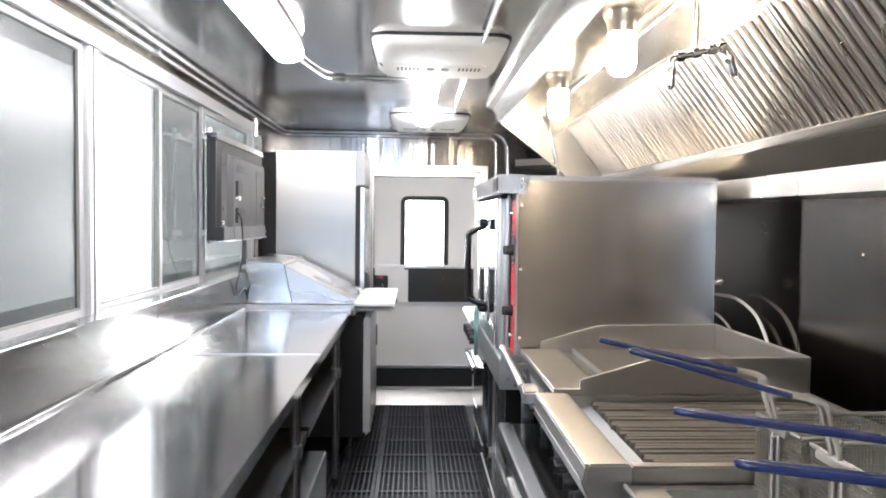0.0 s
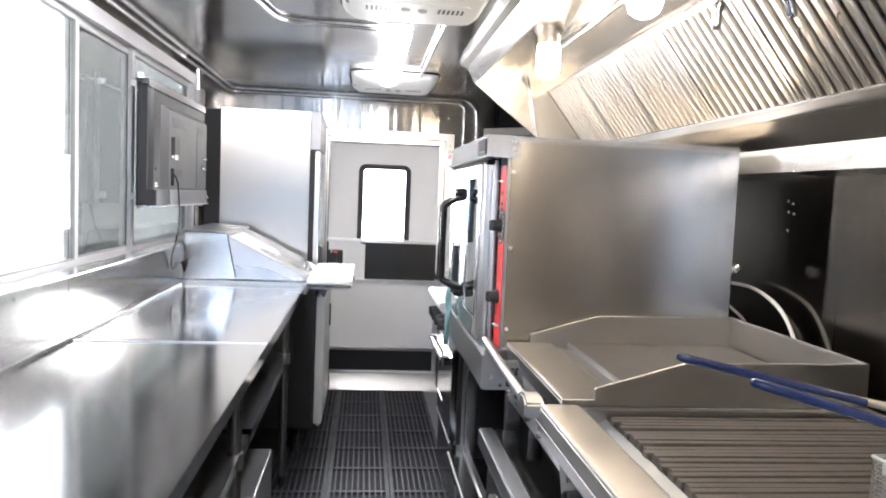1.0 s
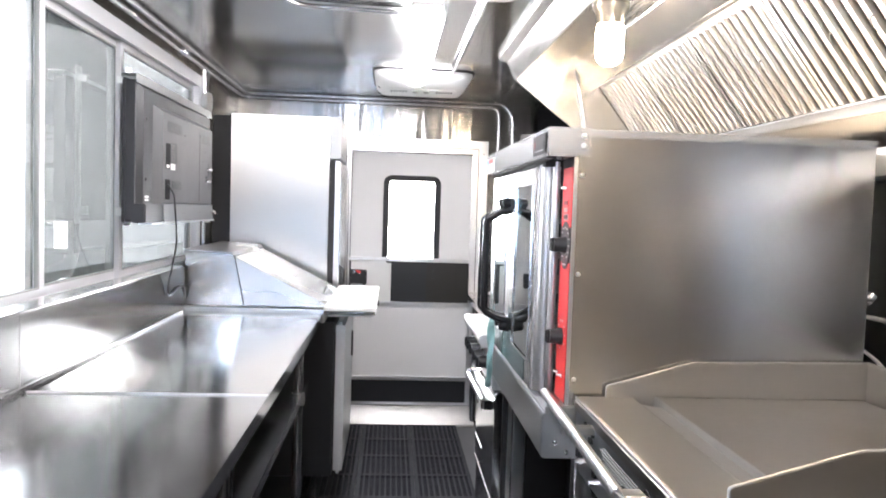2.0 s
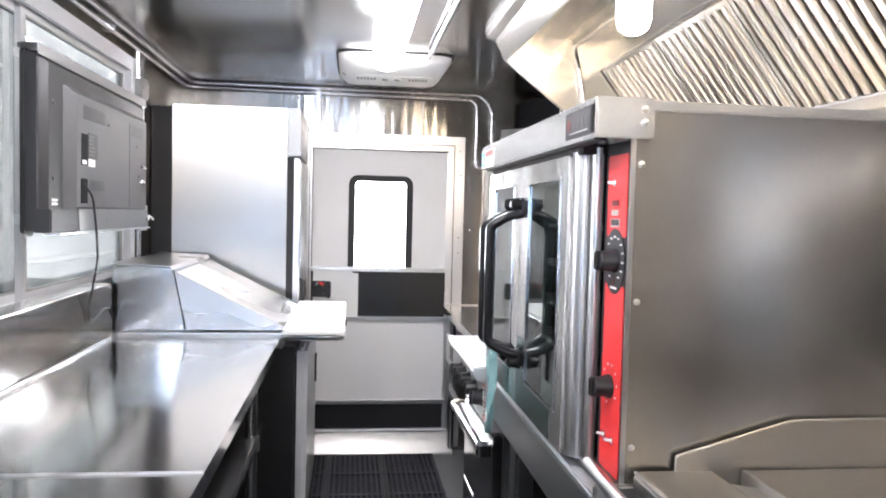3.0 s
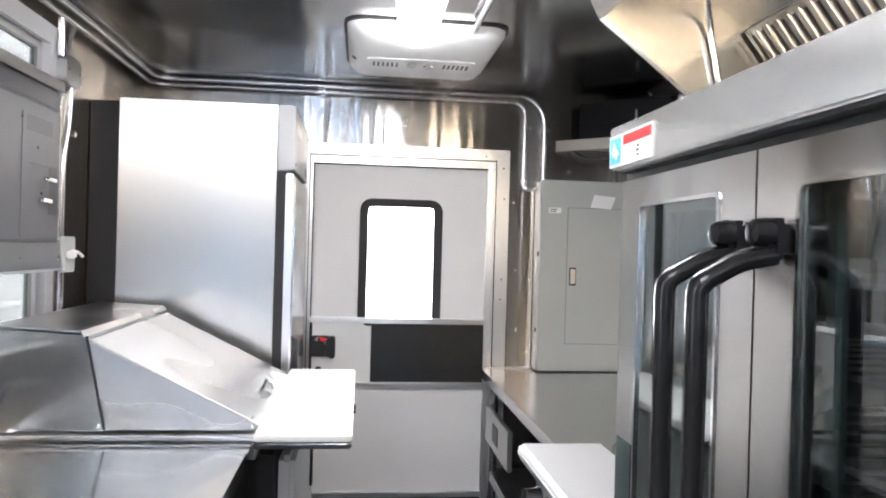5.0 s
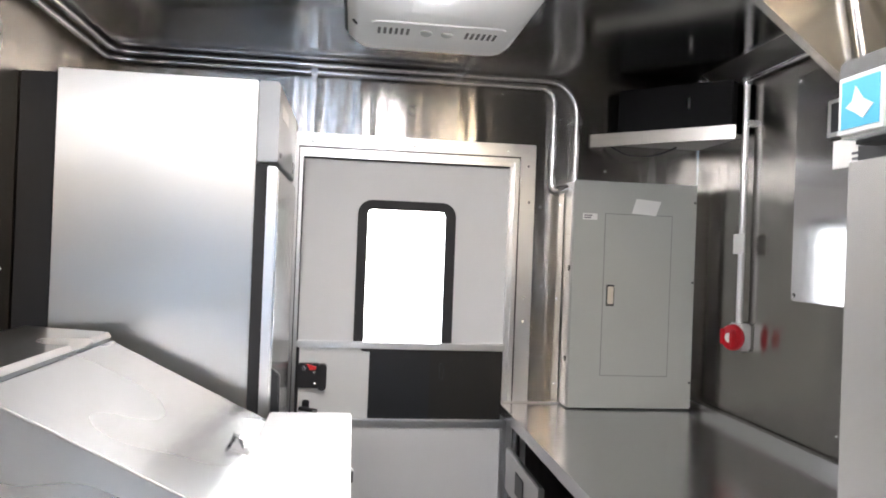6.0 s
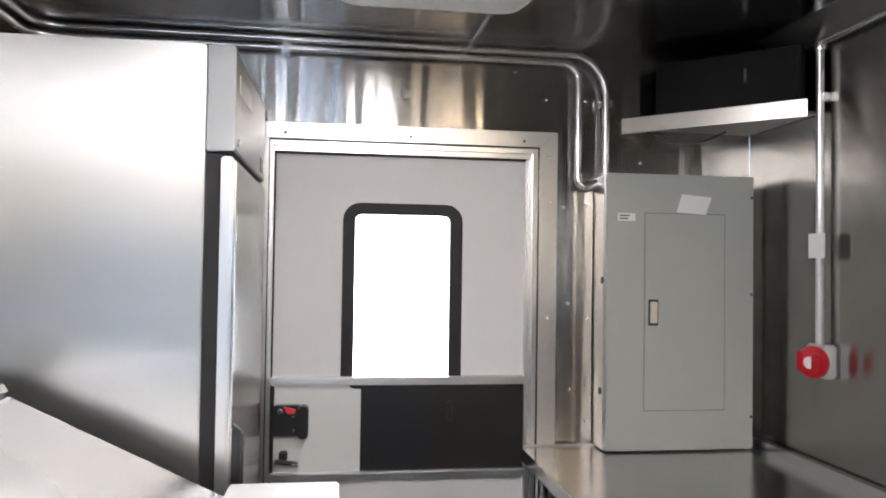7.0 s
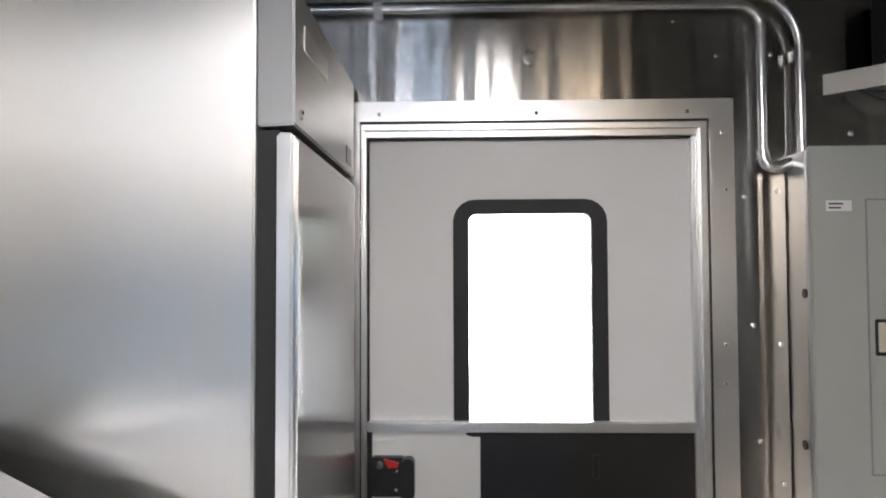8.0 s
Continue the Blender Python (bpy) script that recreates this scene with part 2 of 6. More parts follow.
m_ground = material("concrete_yard", (0.55, 0.55, 0.54), 0.85, 0, 0.1, 1.5, bump=0.2, grain_scale=80)
# backdrops outside glow by themselves, in place of daylight
m_far = glowing("glowing_distance", (1.0, 0.985, 0.99), 0.8)
m_far_rear = glowing("glowing_distance_rear", (1.0, 0.985, 0.99), 10.0)
m_far_cab = glowing("glowing_bluish_distance", (0.58, 0.74, 1.0), 1.5)
m_glass = clear_glass("window_glass", (0.93, 0.95, 0.95))
m_filmglass = clear_glass("filmed_glass", (0.26, 0.268, 0.266), 0.3)
m_ovenglass = clear_glass("oven_glass", (0.60, 0.70, 0.69), 0.0, 0.27)
m_paleglass = clear_glass("pale_filmed_glass", (0.36, 0.37, 0.36))
m_shadeglass = clear_glass("shaded_glass", (0.26, 0.267, 0.26))
m_far.cycles.emission_sampling = "NONE"
m_far_rear.cycles.emission_sampling = "NONE"
m_far_cab.cycles.emission_sampling = "NONE"
m_led = glowing("led_lens", (0.985, 0.972, 1.0), LED)
m_jar = glowing("jar_lamp_glass", (1.0, 0.815, 0.60), JAR)


# ---- modelling helpers ----
ORG = {}


def thing(name, base, label, category, group="", kind=""):
    e = new(name)
    e.location = base
    ORG[e.name] = Vector(base)
    return tagged(e, label, category, group, kind)


def finish(name, bm, mat, origin):
    bmesh.ops.remove_doubles(bm, verts=bm.verts, dist=1e-6)
    bmesh.ops.recalc_face_normals(bm, faces=bm.faces)
    bmesh.ops.translate(bm, vec=-Vector(origin), verts=bm.verts)
    many = len(bm.faces) > 6000
    for f in bm.faces:
        f.smooth = not many
    me = bpy.data.meshes.new(name)
    turned = []
    if not many:
        # corners share a normal, weighted by area, where faces meet at a shallow angle, so that broad faces stay flat
        lit = {f: f.normal * (f.calc_area() + 1e-9) for f in bm.faces}
        for f in bm.faces:
            for loop in f.loops:
                total = Vector((0, 0, 0))
                for g in loop.vert.link_faces:
                    if g is f or g.normal.dot(f.normal) > 0.72:
                        total += lit[g]
                turned.append(total.normalized() if total.length > 1e-12 else f.normal.copy())
    bm.to_mesh(me)
    bm.free()
    if turned:
        me.normals_split_custom_set(turned)
    me.materials.append(mat)
    return me


def part(name, bm, mat, parent, label=""):
    ob = new(name, finish(name, bm, mat, ORG[parent.name]))
    ob.parent = parent
    ORG[ob.name] = ORG[parent.name]
    return tagged(ob, label)


def solo(name, bm, mat, base, label, category="", kind="", group=""):
    ob = new(name, finish(name, bm, mat, base))
    ob.location = base
    ORG[ob.name] = Vector(base)
    return tagged(ob, label, category, group, kind)


def box(x0, x1, y0, y1, z0, z1, r=0.0, bm=None, seg=2):
    own = bmesh.new()
    bmesh.ops.create_cube(own, size=1.0, matrix=Matrix.Translation(((x0 + x1) / 2, (y0 + y1) / 2, (z0 + z1) / 2)) @ Matrix.Diagonal((abs(x1 - x0), abs(y1 - y0), abs(z1 - z0), 1)))
    if r:
        bmesh.ops.bevel(own, geom=own.edges[:], offset=r, segments=seg, affect="EDGES", clamp_overlap=True)
    return joined(bm, own)


def joined(bm, own):
    if bm is None:
        return own
    me = bpy.data.meshes.new("tmp")
    own.to_mesh(me)
    own.free()
    bm.from_mesh(me)
    bpy.data.meshes.remove(me)
    return bm


def fillet(pts, r, n=5):
    pts = [Vector(p) for p in pts]
    out = [pts[0]]
    for a, b, c in zip(pts, pts[1:], pts[2:]):
        u, v = (a - b), (c - b)
        d = min(r, u.length * 0.49, v.length * 0.49)
        p, q = b + u.normalized() * d, b + v.normalized() * d
        for i in range(n + 1):
            t = i / n
            out.append(p * (1 - t) ** 2 + b * (2 * t * (1 - t)) + q * t ** 2)
    return out + [pts[-1]]


def tube(pts, r, bend=0.0, seg=10, bm=None, flat=1.0):
    pts = fillet(pts, bend) if bend else [Vector(p) for p in pts]
    own = bmesh.new()
    rings = []
    side = None
    for i, p in enumerate(pts):
        d = (pts[min(i + 1, len(pts) - 1)] - pts[max(i - 1, 0)]).normalized()
        if side is None:
            side = d.cross(Vector((0, 0, 1)) if abs(d.z) < 0.9 else Vector((1, 0, 0))).normalized()
        side = (side - d * side.dot(d)).normalized()
        up = d.cross(side)
        rings.append([own.verts.new(p + side * (r * math.cos(a)) + up * (r * flat * math.sin(a))) for a in [2 * math.pi * k / seg for k in range(seg)]])
    for a, b in zip(rings, rings[1:]):
        for k in range(seg):
            own.faces.new((a[k], a[(k + 1) % seg], b[(k + 1) % seg], b[k]))
    own.faces.new(rings[0][::-1])
    own.faces.new(rings[-1])
    return joined(bm, own)


def prism(profile, axis, a, b, r=0.0, bm=None):
    """A closed outline pushed along an axis. axis 'y': outline in (x, z); 'x': in (y, z); 'z': in (x, y)."""
    own = bmesh.new()
    put = {"y": lambda u, v, w: (u, w, v), "x": lambda u, v, w: (w, u, v), "z": lambda u, v, w: (u, v, w)}[axis]
    lo = [own.verts.new(put(u, v, a)) for u, v in profile]
    hi = [own.verts.new(put(u, v, b)) for u, v in profile]
    n = len(profile)
    for i in range(n):
        own.faces.new((lo[i], lo[(i + 1) % n], hi[(i + 1) % n], hi[i]))
    own.faces.new(lo[::-1])
    own.faces.new(hi)
    if r:
        bmesh.ops.bevel(own, geom=own.edges[:], offset=r, segments=2, affect="EDGES", clamp_overlap=True)
    return joined(bm, own)


def folded(points, t):
    """The outline of a sheet of thickness t folded along points."""
    pts = [Vector(p) for p in points]
    other = []
    for i, p in enumerate(pts):
        d = (pts[min(i + 1, len(pts) - 1)] - pts[max(i - 1, 0)]).normalized()
        other.append(p + Vector((-d.y, d.x)) * t)
    return [tuple(p) for p in pts] + [tuple(p) for p in other[::-1]]


def lathe(profile, centre, axis=(0, 0, 1), seg=20, bm=None):
    """Rings of (radius, height) turned round an axis that starts at centre."""
    own = bmesh.new()
    q = Vector((0, 0, 1)).rotation_difference(Vector(axis)).to_matrix()
    c = Vector(centre)
    rings = [[own.verts.new(c + q @ Vector((max(r, 1e-4) * math.cos(2 * math.pi * k / seg), max(r, 1e-4) * math.sin(2 * math.pi * k / seg), h))) for k in range(seg)] for r, h in profile]
    for a, b in zip(rings, rings[1:]):
        for k in range(seg):
            own.faces.new((a[k], a[(k + 1) % seg], b[(k + 1) % seg], b[k]))
    own.faces.new(rings[0][::-1])
    own.faces.new(rings[-1])
    return joined(bm, own)


def rounded(u0, u1, v0, v1, r, n=5, corners=(1, 1, 1, 1)):
    out = []
    for k, (cu, cv, s) in enumerate(((u1 - r, v0 + r, -90), (u1 - r, v1 - r, 0), (u0 + r, v1 - r, 90), (u0 + r, v0 + r, 180))):
        if corners[k]:
            out += [(cu + r * math.cos(radians(s + 90 * i / n)), cv + r * math.sin(radians(s + 90 * i / n))) for i in range(n + 1)]
        else:
            out.append((u1 if k < 2 else u0, v0 if k in (0, 3) else v1))
    return out


def ring(outer, inner, axis, a, b, bm=None):
    """A frame between two outlines of the same number of points."""
    own = bmesh.new()
    put = {"y": lambda u, v, w: (u, w, v), "x": lambda u, v, w: (w, u, v), "z": lambda u, v, w: (u, v, w)}[axis]
    loops = [[own.verts.new(put(u, v, w)) for u, v in o] for o, w in ((outer, a), (outer, b), (inner, b), (inner, a))]
    n = len(outer)
    for p, q in zip(loops, loops[1:] + loops[:1]):
        for i in range(n):
            own.faces.new((p[i], p[(i + 1) % n], q[(i + 1) % n], q[i]))
    return joined(bm, own)


def screw(p, axis, r=0.006, bm=None):
    return lathe([(r, 0), (r, r * 0.35), (r * 0.6, r * 0.6), (0, r * 0.65)], p, axis, 8, bm)


def bars(parent, u0, u1, v0, v1, rows, axis, w, mat, thick=0.001, seed=1, name="print_line", fill=0.8):
    """Rows of plain bars that stand for small unreadable print, in one mesh."""
    rnd = random.Random(seed)
    bm = bmesh.new()
    h = (v1 - v0) / rows
    for i in range(rows):
        v = v0 + h * (i + 0.25)
        u = u0 + (u1 - u0) * fill * rnd.uniform(0.6, 1.0) if u1 > u0 else u0
        a, b = (w, w + thick) if thick > 0 else (w + thick, w)
        if axis == "x":
            box(a, b, u0, u, v, v + h * 0.5, bm=bm)
        elif axis == "y":
            box(u0, u, a, b, v, v + h * 0.5, bm=bm)
        else:
            box(u0, u, v, v + h * 0.5, a, b, bm=bm)
    return part(name, bm, mat, parent)

# ---- the shell of the truck ----
FLOOR, CEIL, WEST, EAST, NORTH, SOUTH = -0.025, 2.15, -1.08, 1.25, 5.90, -1.6
solo("floor", box(WEST - 0.05, EAST + 0.05, SOUTH - 0.05, NORTH + 0.08, FLOOR - 0.05, FLOOR), m_floor, (0, 2, FLOOR), "dark coated truck floor under rubber mats", "floor", "structure")
solo("ceiling", box(WEST - 0.05, EAST + 0.05, SOUTH - 0.05, NORTH + 0.08, CEIL, CEIL + 0.04), m_ceil, (0, 2, CEIL), "polished stainless sheet ceiling of the truck", "ceiling", "structure")
WIN_Y0, WIN_Y1, WIN_Z0, WIN_Z1 = 0.9, 4.885, 1.11, 2.045
w = box(WEST - 0.05, WEST, SOUTH, NORTH, FLOOR, WIN_Z0)
box(WEST - 0.05, WEST, SOUTH, NORTH, WIN_Z1, CEIL, bm=w)
box(WEST - 0.05, WEST, SOUTH, WIN_Y0, WIN_Z0, WIN_Z1, bm=w)
box(WEST - 0.05, WEST, WIN_Y1, NORTH, WIN_Z0, WIN_Z1, bm=w)
wall_west = solo("wall_west", w, m_wall, (WEST, 2, FLOOR), "stainless clad side wall with a wide serving window", "wall", "structure")
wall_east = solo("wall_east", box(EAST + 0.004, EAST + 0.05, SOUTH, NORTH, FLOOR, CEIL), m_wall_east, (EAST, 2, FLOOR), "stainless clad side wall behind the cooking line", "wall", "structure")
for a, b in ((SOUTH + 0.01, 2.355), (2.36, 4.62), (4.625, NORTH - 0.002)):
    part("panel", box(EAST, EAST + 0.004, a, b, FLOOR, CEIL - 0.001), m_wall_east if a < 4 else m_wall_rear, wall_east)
w = bmesh.new()
for y, z in ((2.627, 1.462), (2.601, 1.454), (2.623, 1.428), (2.593, 1.423), (2.621, 1.371), (2.02, 1.375), (4.95, 1.02), (5.05, 1.75), (4.98, 0.97), (3.9, 1.45)):
    screw((EAST - 0.0005, y, z), (-1, 0, 0), 0.0035, w)
part("rivet", w, m_header, wall_east)
w = box(-1.08, -0.345, NORTH, NORTH + 0.08, FLOOR, CEIL)
box(0.515, 1.25, NORTH, NORTH + 0.08, FLOOR, CEIL, bm=w)
box(-0.345, 0.515, NORTH, NORTH + 0.08, 1.835, CEIL, bm=w)
box(-0.345, 0.515, NORTH, NORTH + 0.08, FLOOR, 0.10, bm=w)
wall_north = solo("wall_north", w, m_wall_end, (0, NORTH, FLOOR), "stainless clad end wall round the rear door", "wall", "structure")
CAB = (-0.92, -0.18, 1.10, 1.86)      # opening towards the cab, known from its bluish reflection
w = box(WEST, CAB[0], SOUTH - 0.05, SOUTH, FLOOR, CEIL)
box(CAB[1], EAST, SOUTH - 0.05, SOUTH, FLOOR, CEIL, bm=w)
box(CAB[0], CAB[1], SOUTH - 0.05, SOUTH, FLOOR, CAB[2], bm=w)
box(CAB[0], CAB[1], SOUTH - 0.05, SOUTH, CAB[3], CEIL, bm=w)
solo("wall_south", w, m_wall, (0, SOUTH, FLOOR), "plain stainless wall at the front of the kitchen", "wall", "structure")
cabwin = thing("window_2", (-0.55, SOUTH, CAB[2]), "plain window in the wall towards the cab", "window", kind="structure")
part("window_frame", ring([(CAB[0], CAB[2]), (CAB[1], CAB[2]), (CAB[1], CAB[3]), (CAB[0], CAB[3])], [(CAB[0] + 0.02, CAB[2] + 0.02), (CAB[1] - 0.02, CAB[2] + 0.02), (CAB[1] - 0.02, CAB[3] - 0.02), (CAB[0] + 0.02, CAB[3] - 0.02)], "y", SOUTH - 0.045, SOUTH + 0.006), m_alu, cabwin)
p = part("pane", box(CAB[0] + 0.015, CAB[1] - 0.015, SOUTH - 0.03, SOUTH - 0.026, CAB[2] + 0.015, CAB[3] - 0.015), m_glass, cabwin)
p.visible_shadow = False
solo("trim", prism([(NORTH - 0.10, FLOOR + 0.001), (NORTH, FLOOR + 0.001), (NORTH, 0.100), (NORTH - 0.012, 0.098), (NORTH - 0.10, 0.0)], "x", -0.36, 0.53), m_ledge, (0.08, NORTH, FLOOR), "scuffed aluminium kick plate under the rear door", "trim", "structure")
solo("trim", box(0.637, 0.694, NORTH - 0.012, NORTH, 0.86, 1.70, 0.002), m_wall, (0.63, NORTH, 0.86), "upright stainless cover strip on the end wall", "trim", "structure")
w = bmesh.new()
for p in ((0.598, 1.646), (0.627, 1.050), (0.615, 1.33), (0.671, 1.998), (0.537, 1.997), (0.433, 2.085), (0.074, 2.118), (0.86, 1.80)):
    screw((p[0], NORTH - 0.0005, p[1]), (0, -1, 0), 0.006, w)
part("rivet", w, m_chrome, wall_north)
w = bmesh.new()
for z in (1.657, 1.285, 0.95):
    screw((0.676, NORTH - 0.0125, z), (0, -1, 0), 0.006, w)
part("rivet", w, m_chrome, wall_north)
part("clip_ring", tube([(0.076 + 0.014 * math.cos(a), NORTH - 0.006, 2.000 + 0.018 * math.sin(a)) for a in [0.5 + k * 0.5 for k in range(11)]], 0.004, bm=None), m_chrome, wall_north)

# ---- outside ----
solo("ground", box(-60, 60, -60, 60, -0.9, -0.8), m_ground, (0, 0, -0.8), "pale concrete yard outside the truck", "ground", "structure")
solo("backdrop", box(-9.2, -9.0, -30, 40, -0.8, 14.0), m_far, (-9, 5, -0.8), "glowing pale backdrop outside the serving window", "backdrop", "structure")
solo("backdrop", box(-3.0, 4.0, 15.0, 15.2, -0.8, 9.0), m_far_rear, (0.5, 15, -0.8), "glowing pale backdrop outside the rear door", "backdrop", "structure")

solo("backdrop", box(-4.0, 3.5, -9.2, -9.0, -0.8, 7.0), m_far_cab, (-0.3, -9, -0.8), "glowing bluish backdrop beyond the cab window", "backdrop", "structure")

# unseen hatch, assumed from dark upper panes; keeps sky light off the worktop
hatch = thing("service_hatch", (-1.15, 2.9, 2.14), "raised grey service hatch outside over the serving window", "awning")
part("panel", prism([(-1.135, 2.165), (-1.135, 2.205), (-2.16, 2.43), (-2.17, 2.39)], "y", 0.75, 4.97, 0.004), m_hatch, hatch)

shelf = thing("service_shelf", (-1.32, 2.9, 1.085), "grey fold-down service shelf outside below the serving window", "shelf")
part("board", box(-1.52, -1.136, 0.9, 4.88, 1.086, 1.100, 0.004), m_hatch, shelf)
for y in (1.3, 2.9, 4.5):
    part("bracket", prism([(-1.132, 0.86), (-1.132, 1.0855), (-1.44, 1.0855)], "y", y - 0.008, y + 0.008), m_hatch, shelf)

# ---- rear door ----
door = thing("door_1", (0.08, NORTH, 0.10), "grey rear door with a rounded window and aluminium frame", "door", kind="structure")
for name, outline in (("casing_side", [(0.512, 0.0), (0.573, 0.0), (0.573, 1.888), (0.512, 1.8375)]), ("casing_side", [(-0.41, 0.0), (-0.348, 0.0), (-0.348, 1.8375), (-0.41, 1.888)]), ("casing_head", [(-0.3475, 1.838), (0.5115, 1.838), (0.572, 1.8885), (-0.409, 1.8885)])):
    part(name, prism(outline, "y", NORTH - 0.012, NORTH, 0.0015), m_alu, door)
for p in [(0.543, 1.803), (0.550, 1.661), (0.544, 1.285), (0.543, 1.191), (0.545, 0.75), (0.545, 0.35)] + [(x, 1.856) for x in (-0.30, 0.09, 0.46)]:
    part("casing_rivet", screw((p[0], NORTH - 0.012, p[1]), (0, -1, 0), 0.005), m_chrome, door)
part("jamb", ring([(-0.345, 0.10), (0.512, 0.10), (0.512, 1.835), (-0.345, 1.835)], [(-0.333, 0.115), (0.482, 0.115), (0.482, 1.80), (-0.333, 1.80)], "y", NORTH - 0.006, NORTH + 0.055), m_alu, door)
part("jamb_lip", ring([(-0.345, 0.10), (0.50, 0.10), (0.50, 1.830), (-0.345, 1.830)], [(-0.338, 0.108), (0.489, 0.108), (0.489, 1.816), (-0.338, 1.816)], "y", NORTH - 0.018, NORTH - 0.006), m_alu, door)
WX0, WX1, WZ1 = -0.118, 0.266, 1.645
skin = box(-0.333, WX0 + 0.02, NORTH + 0.02, NORTH + 0.05, 1.09, 1.80)
box(WX1 - 0.02, 0.482, NORTH + 0.02, NORTH + 0.05, 1.09, 1.80, bm=skin)
box(WX0 + 0.02, WX1 - 0.02, NORTH + 0.02, NORTH + 0.05, WZ1 - 0.02, 1.80, bm=skin)
part("upper_skin", skin, m_door, door, "light grey upper door skin")
wf = part("window_frame", ring(rounded(WX0, WX1, 0.95, WZ1, 0.055), rounded(WX0 + 0.040, WX1 - 0.040, 0.99, WZ1 - 0.036, 0.02), "y", NORTH + 0.0135, NORTH + 0.045), m_rubber_seal, door, "black rounded window surround")
pane = part("pane", box(WX0 + 0.03, WX1 - 0.03, NORTH + 0.028, NORTH + 0.032, 1.09, WZ1 - 0.02), m_glass, wf)
pane.visible_shadow = False
part("leaf_gap", ring([(-0.333, 0.115), (0.482, 0.115), (0.482, 1.80), (-0.333, 1.80)], [(-0.3285, 0.120), (0.4775, 0.120), (0.4775, 1.7945), (-0.3285, 1.7945)], "y", NORTH + 0.006, NORTH + 0.022), m_rubber_seal, door)
part("casing_gap", ring([(-0.349, 0.10), (0.5125, 0.10), (0.5125, 1.8385), (-0.349, 1.8385)], [(-0.344, 0.105), (0.5085, 0.105), (0.5085, 1.8335), (-0.344, 1.8335)], "y", NORTH - 0.0125, NORTH - 0.004), m_rubber_seal, door)
for z0, z1 in ((1.069, 1.095), (0.771, 0.798), (0.265, 0.291)):
    part("rail", box(-0.333, 0.482, NORTH - 0.004, NORTH + 0.03, z0, z1, 0.003), m_alu, door)
part("side_stile", box(0.472, 0.4825, NORTH + 0.0, NORTH + 0.03, 0.115, 1.80, 0.002), m_alu, door)
part("latch_panel", box(-0.333, -0.053, NORTH + 0.012, NORTH + 0.05, 0.798, 1.069), m_white, door, "white panel behind the latch")
part("dark_panel", box(-0.053, 0.184, NORTH + 0.010, NORTH + 0.05, 0.798, 1.069), m_dark, door, "glossy black middle panel")
rear = part("dark_panel", box(0.180, 0.472, NORTH + 0.0125, NORTH + 0.05, 0.798, 1.069), m_dusk, door, "brownish black sliding half of the middle panel")
part("finger_pull", ring(rounded(0.222, 0.243, 0.950, 1.014, 0.009), rounded(0.2265, 0.2385, 0.9545, 1.0095, 0.006), "y", NORTH + 0.0105, NORTH + 0.013), m_black, rear)
part("panel_notch", prism([(-0.0525, 1.0685), (-0.092, 1.0685), (-0.084, 1.060), (-0.072, 1.0565), (-0.0525, 1.0565)], "y", NORTH + 0.009, NORTH + 0.0125), m_dark, door)
part("edge_seal", box(-0.3325, -0.321, NORTH + 0.004, NORTH + 0.0125, 0.80, 1.067), m_rubber_seal, door)
part("lower_skin", box(-0.333, 0.472, NORTH + 0.012, NORTH + 0.05, 0.291, 0.771), m_door, door, "light grey lower door skin")
part("bottom_strip", box(-0.333, 0.472, NORTH + 0.012, NORTH + 0.05, 0.115, 0.265), m_dark, door, "black bottom strip")
paddle = part("paddle_latch", prism(rounded(-0.322, -0.238, 0.915, 1.010, 0.010), "y", NORTH - 0.012, NORTH + 0.012), m_black, door, "black paddle latch")
part("latch_tongue", prism(rounded(-0.246, -0.214, 0.910, 1.010, 0.012), "y", NORTH - 0.030, NORTH + 0.008, 0.003), m_black, paddle)
part("red_lever", prism([(-0.278, 0.986), (-0.256, 0.986), (-0.252, 0.998), (-0.290, 1.008)], "y", NORTH - 0.018, NORTH - 0.011), m_red, paddle, "small red lock lever")
part("key_lock", lathe([(0.010, 0), (0.010, 0.005), (0.006, 0.006)], (-0.300, NORTH - 0.012, 0.992), (0, -1, 0), 14), m_chrome, paddle)
for z in (0.932, 0.976):
    part("latch_screw", screw((-0.259, NORTH - 0.012, z), (0, -1, 0), 0.005), m_chrome, paddle)
knob = part("thumb_lever", tube([(-0.312, NORTH - 0.010, 0.838), (-0.275, NORTH - 0.020, 0.836), (-0.244, NORTH - 0.024, 0.832)], 0.008, 0.01), m_black, door)
part("lever_base", box(-0.302, -0.276, NORTH - 0.014, NORTH + 0.012, 0.840, 0.868, 0.004), m_black, knob)
part("lever_grooves", box(-0.262, -0.246, NORTH - 0.033, NORTH - 0.031, 0.829, 0.836), m_header, knob)

# ---- serving window ----
win = thing("window_1", (WEST, 3, WIN_Z0), "long aluminium sliding serving window", "window", kind="structure")
X = WEST
part("window_frame", ring([(WIN_Y0 - 0.03, WIN_Z0 - 0.015), (WIN_Y1 + 0.035, WIN_Z0 - 0.015), (WIN_Y1 + 0.035, WIN_Z1 + 0.03), (WIN_Y0 - 0.03, WIN_Z1 + 0.03)],
                          [(WIN_Y0 + 0.03, WIN_Z0 + 0.022), (WIN_Y1 - 0.025, WIN_Z0 + 0.022), (WIN_Y1 - 0.025, WIN_Z1 - 0.028), (WIN_Y0 + 0.03, WIN_Z1 - 0.028)], "x", X, X + 0.016), m_frame, win)
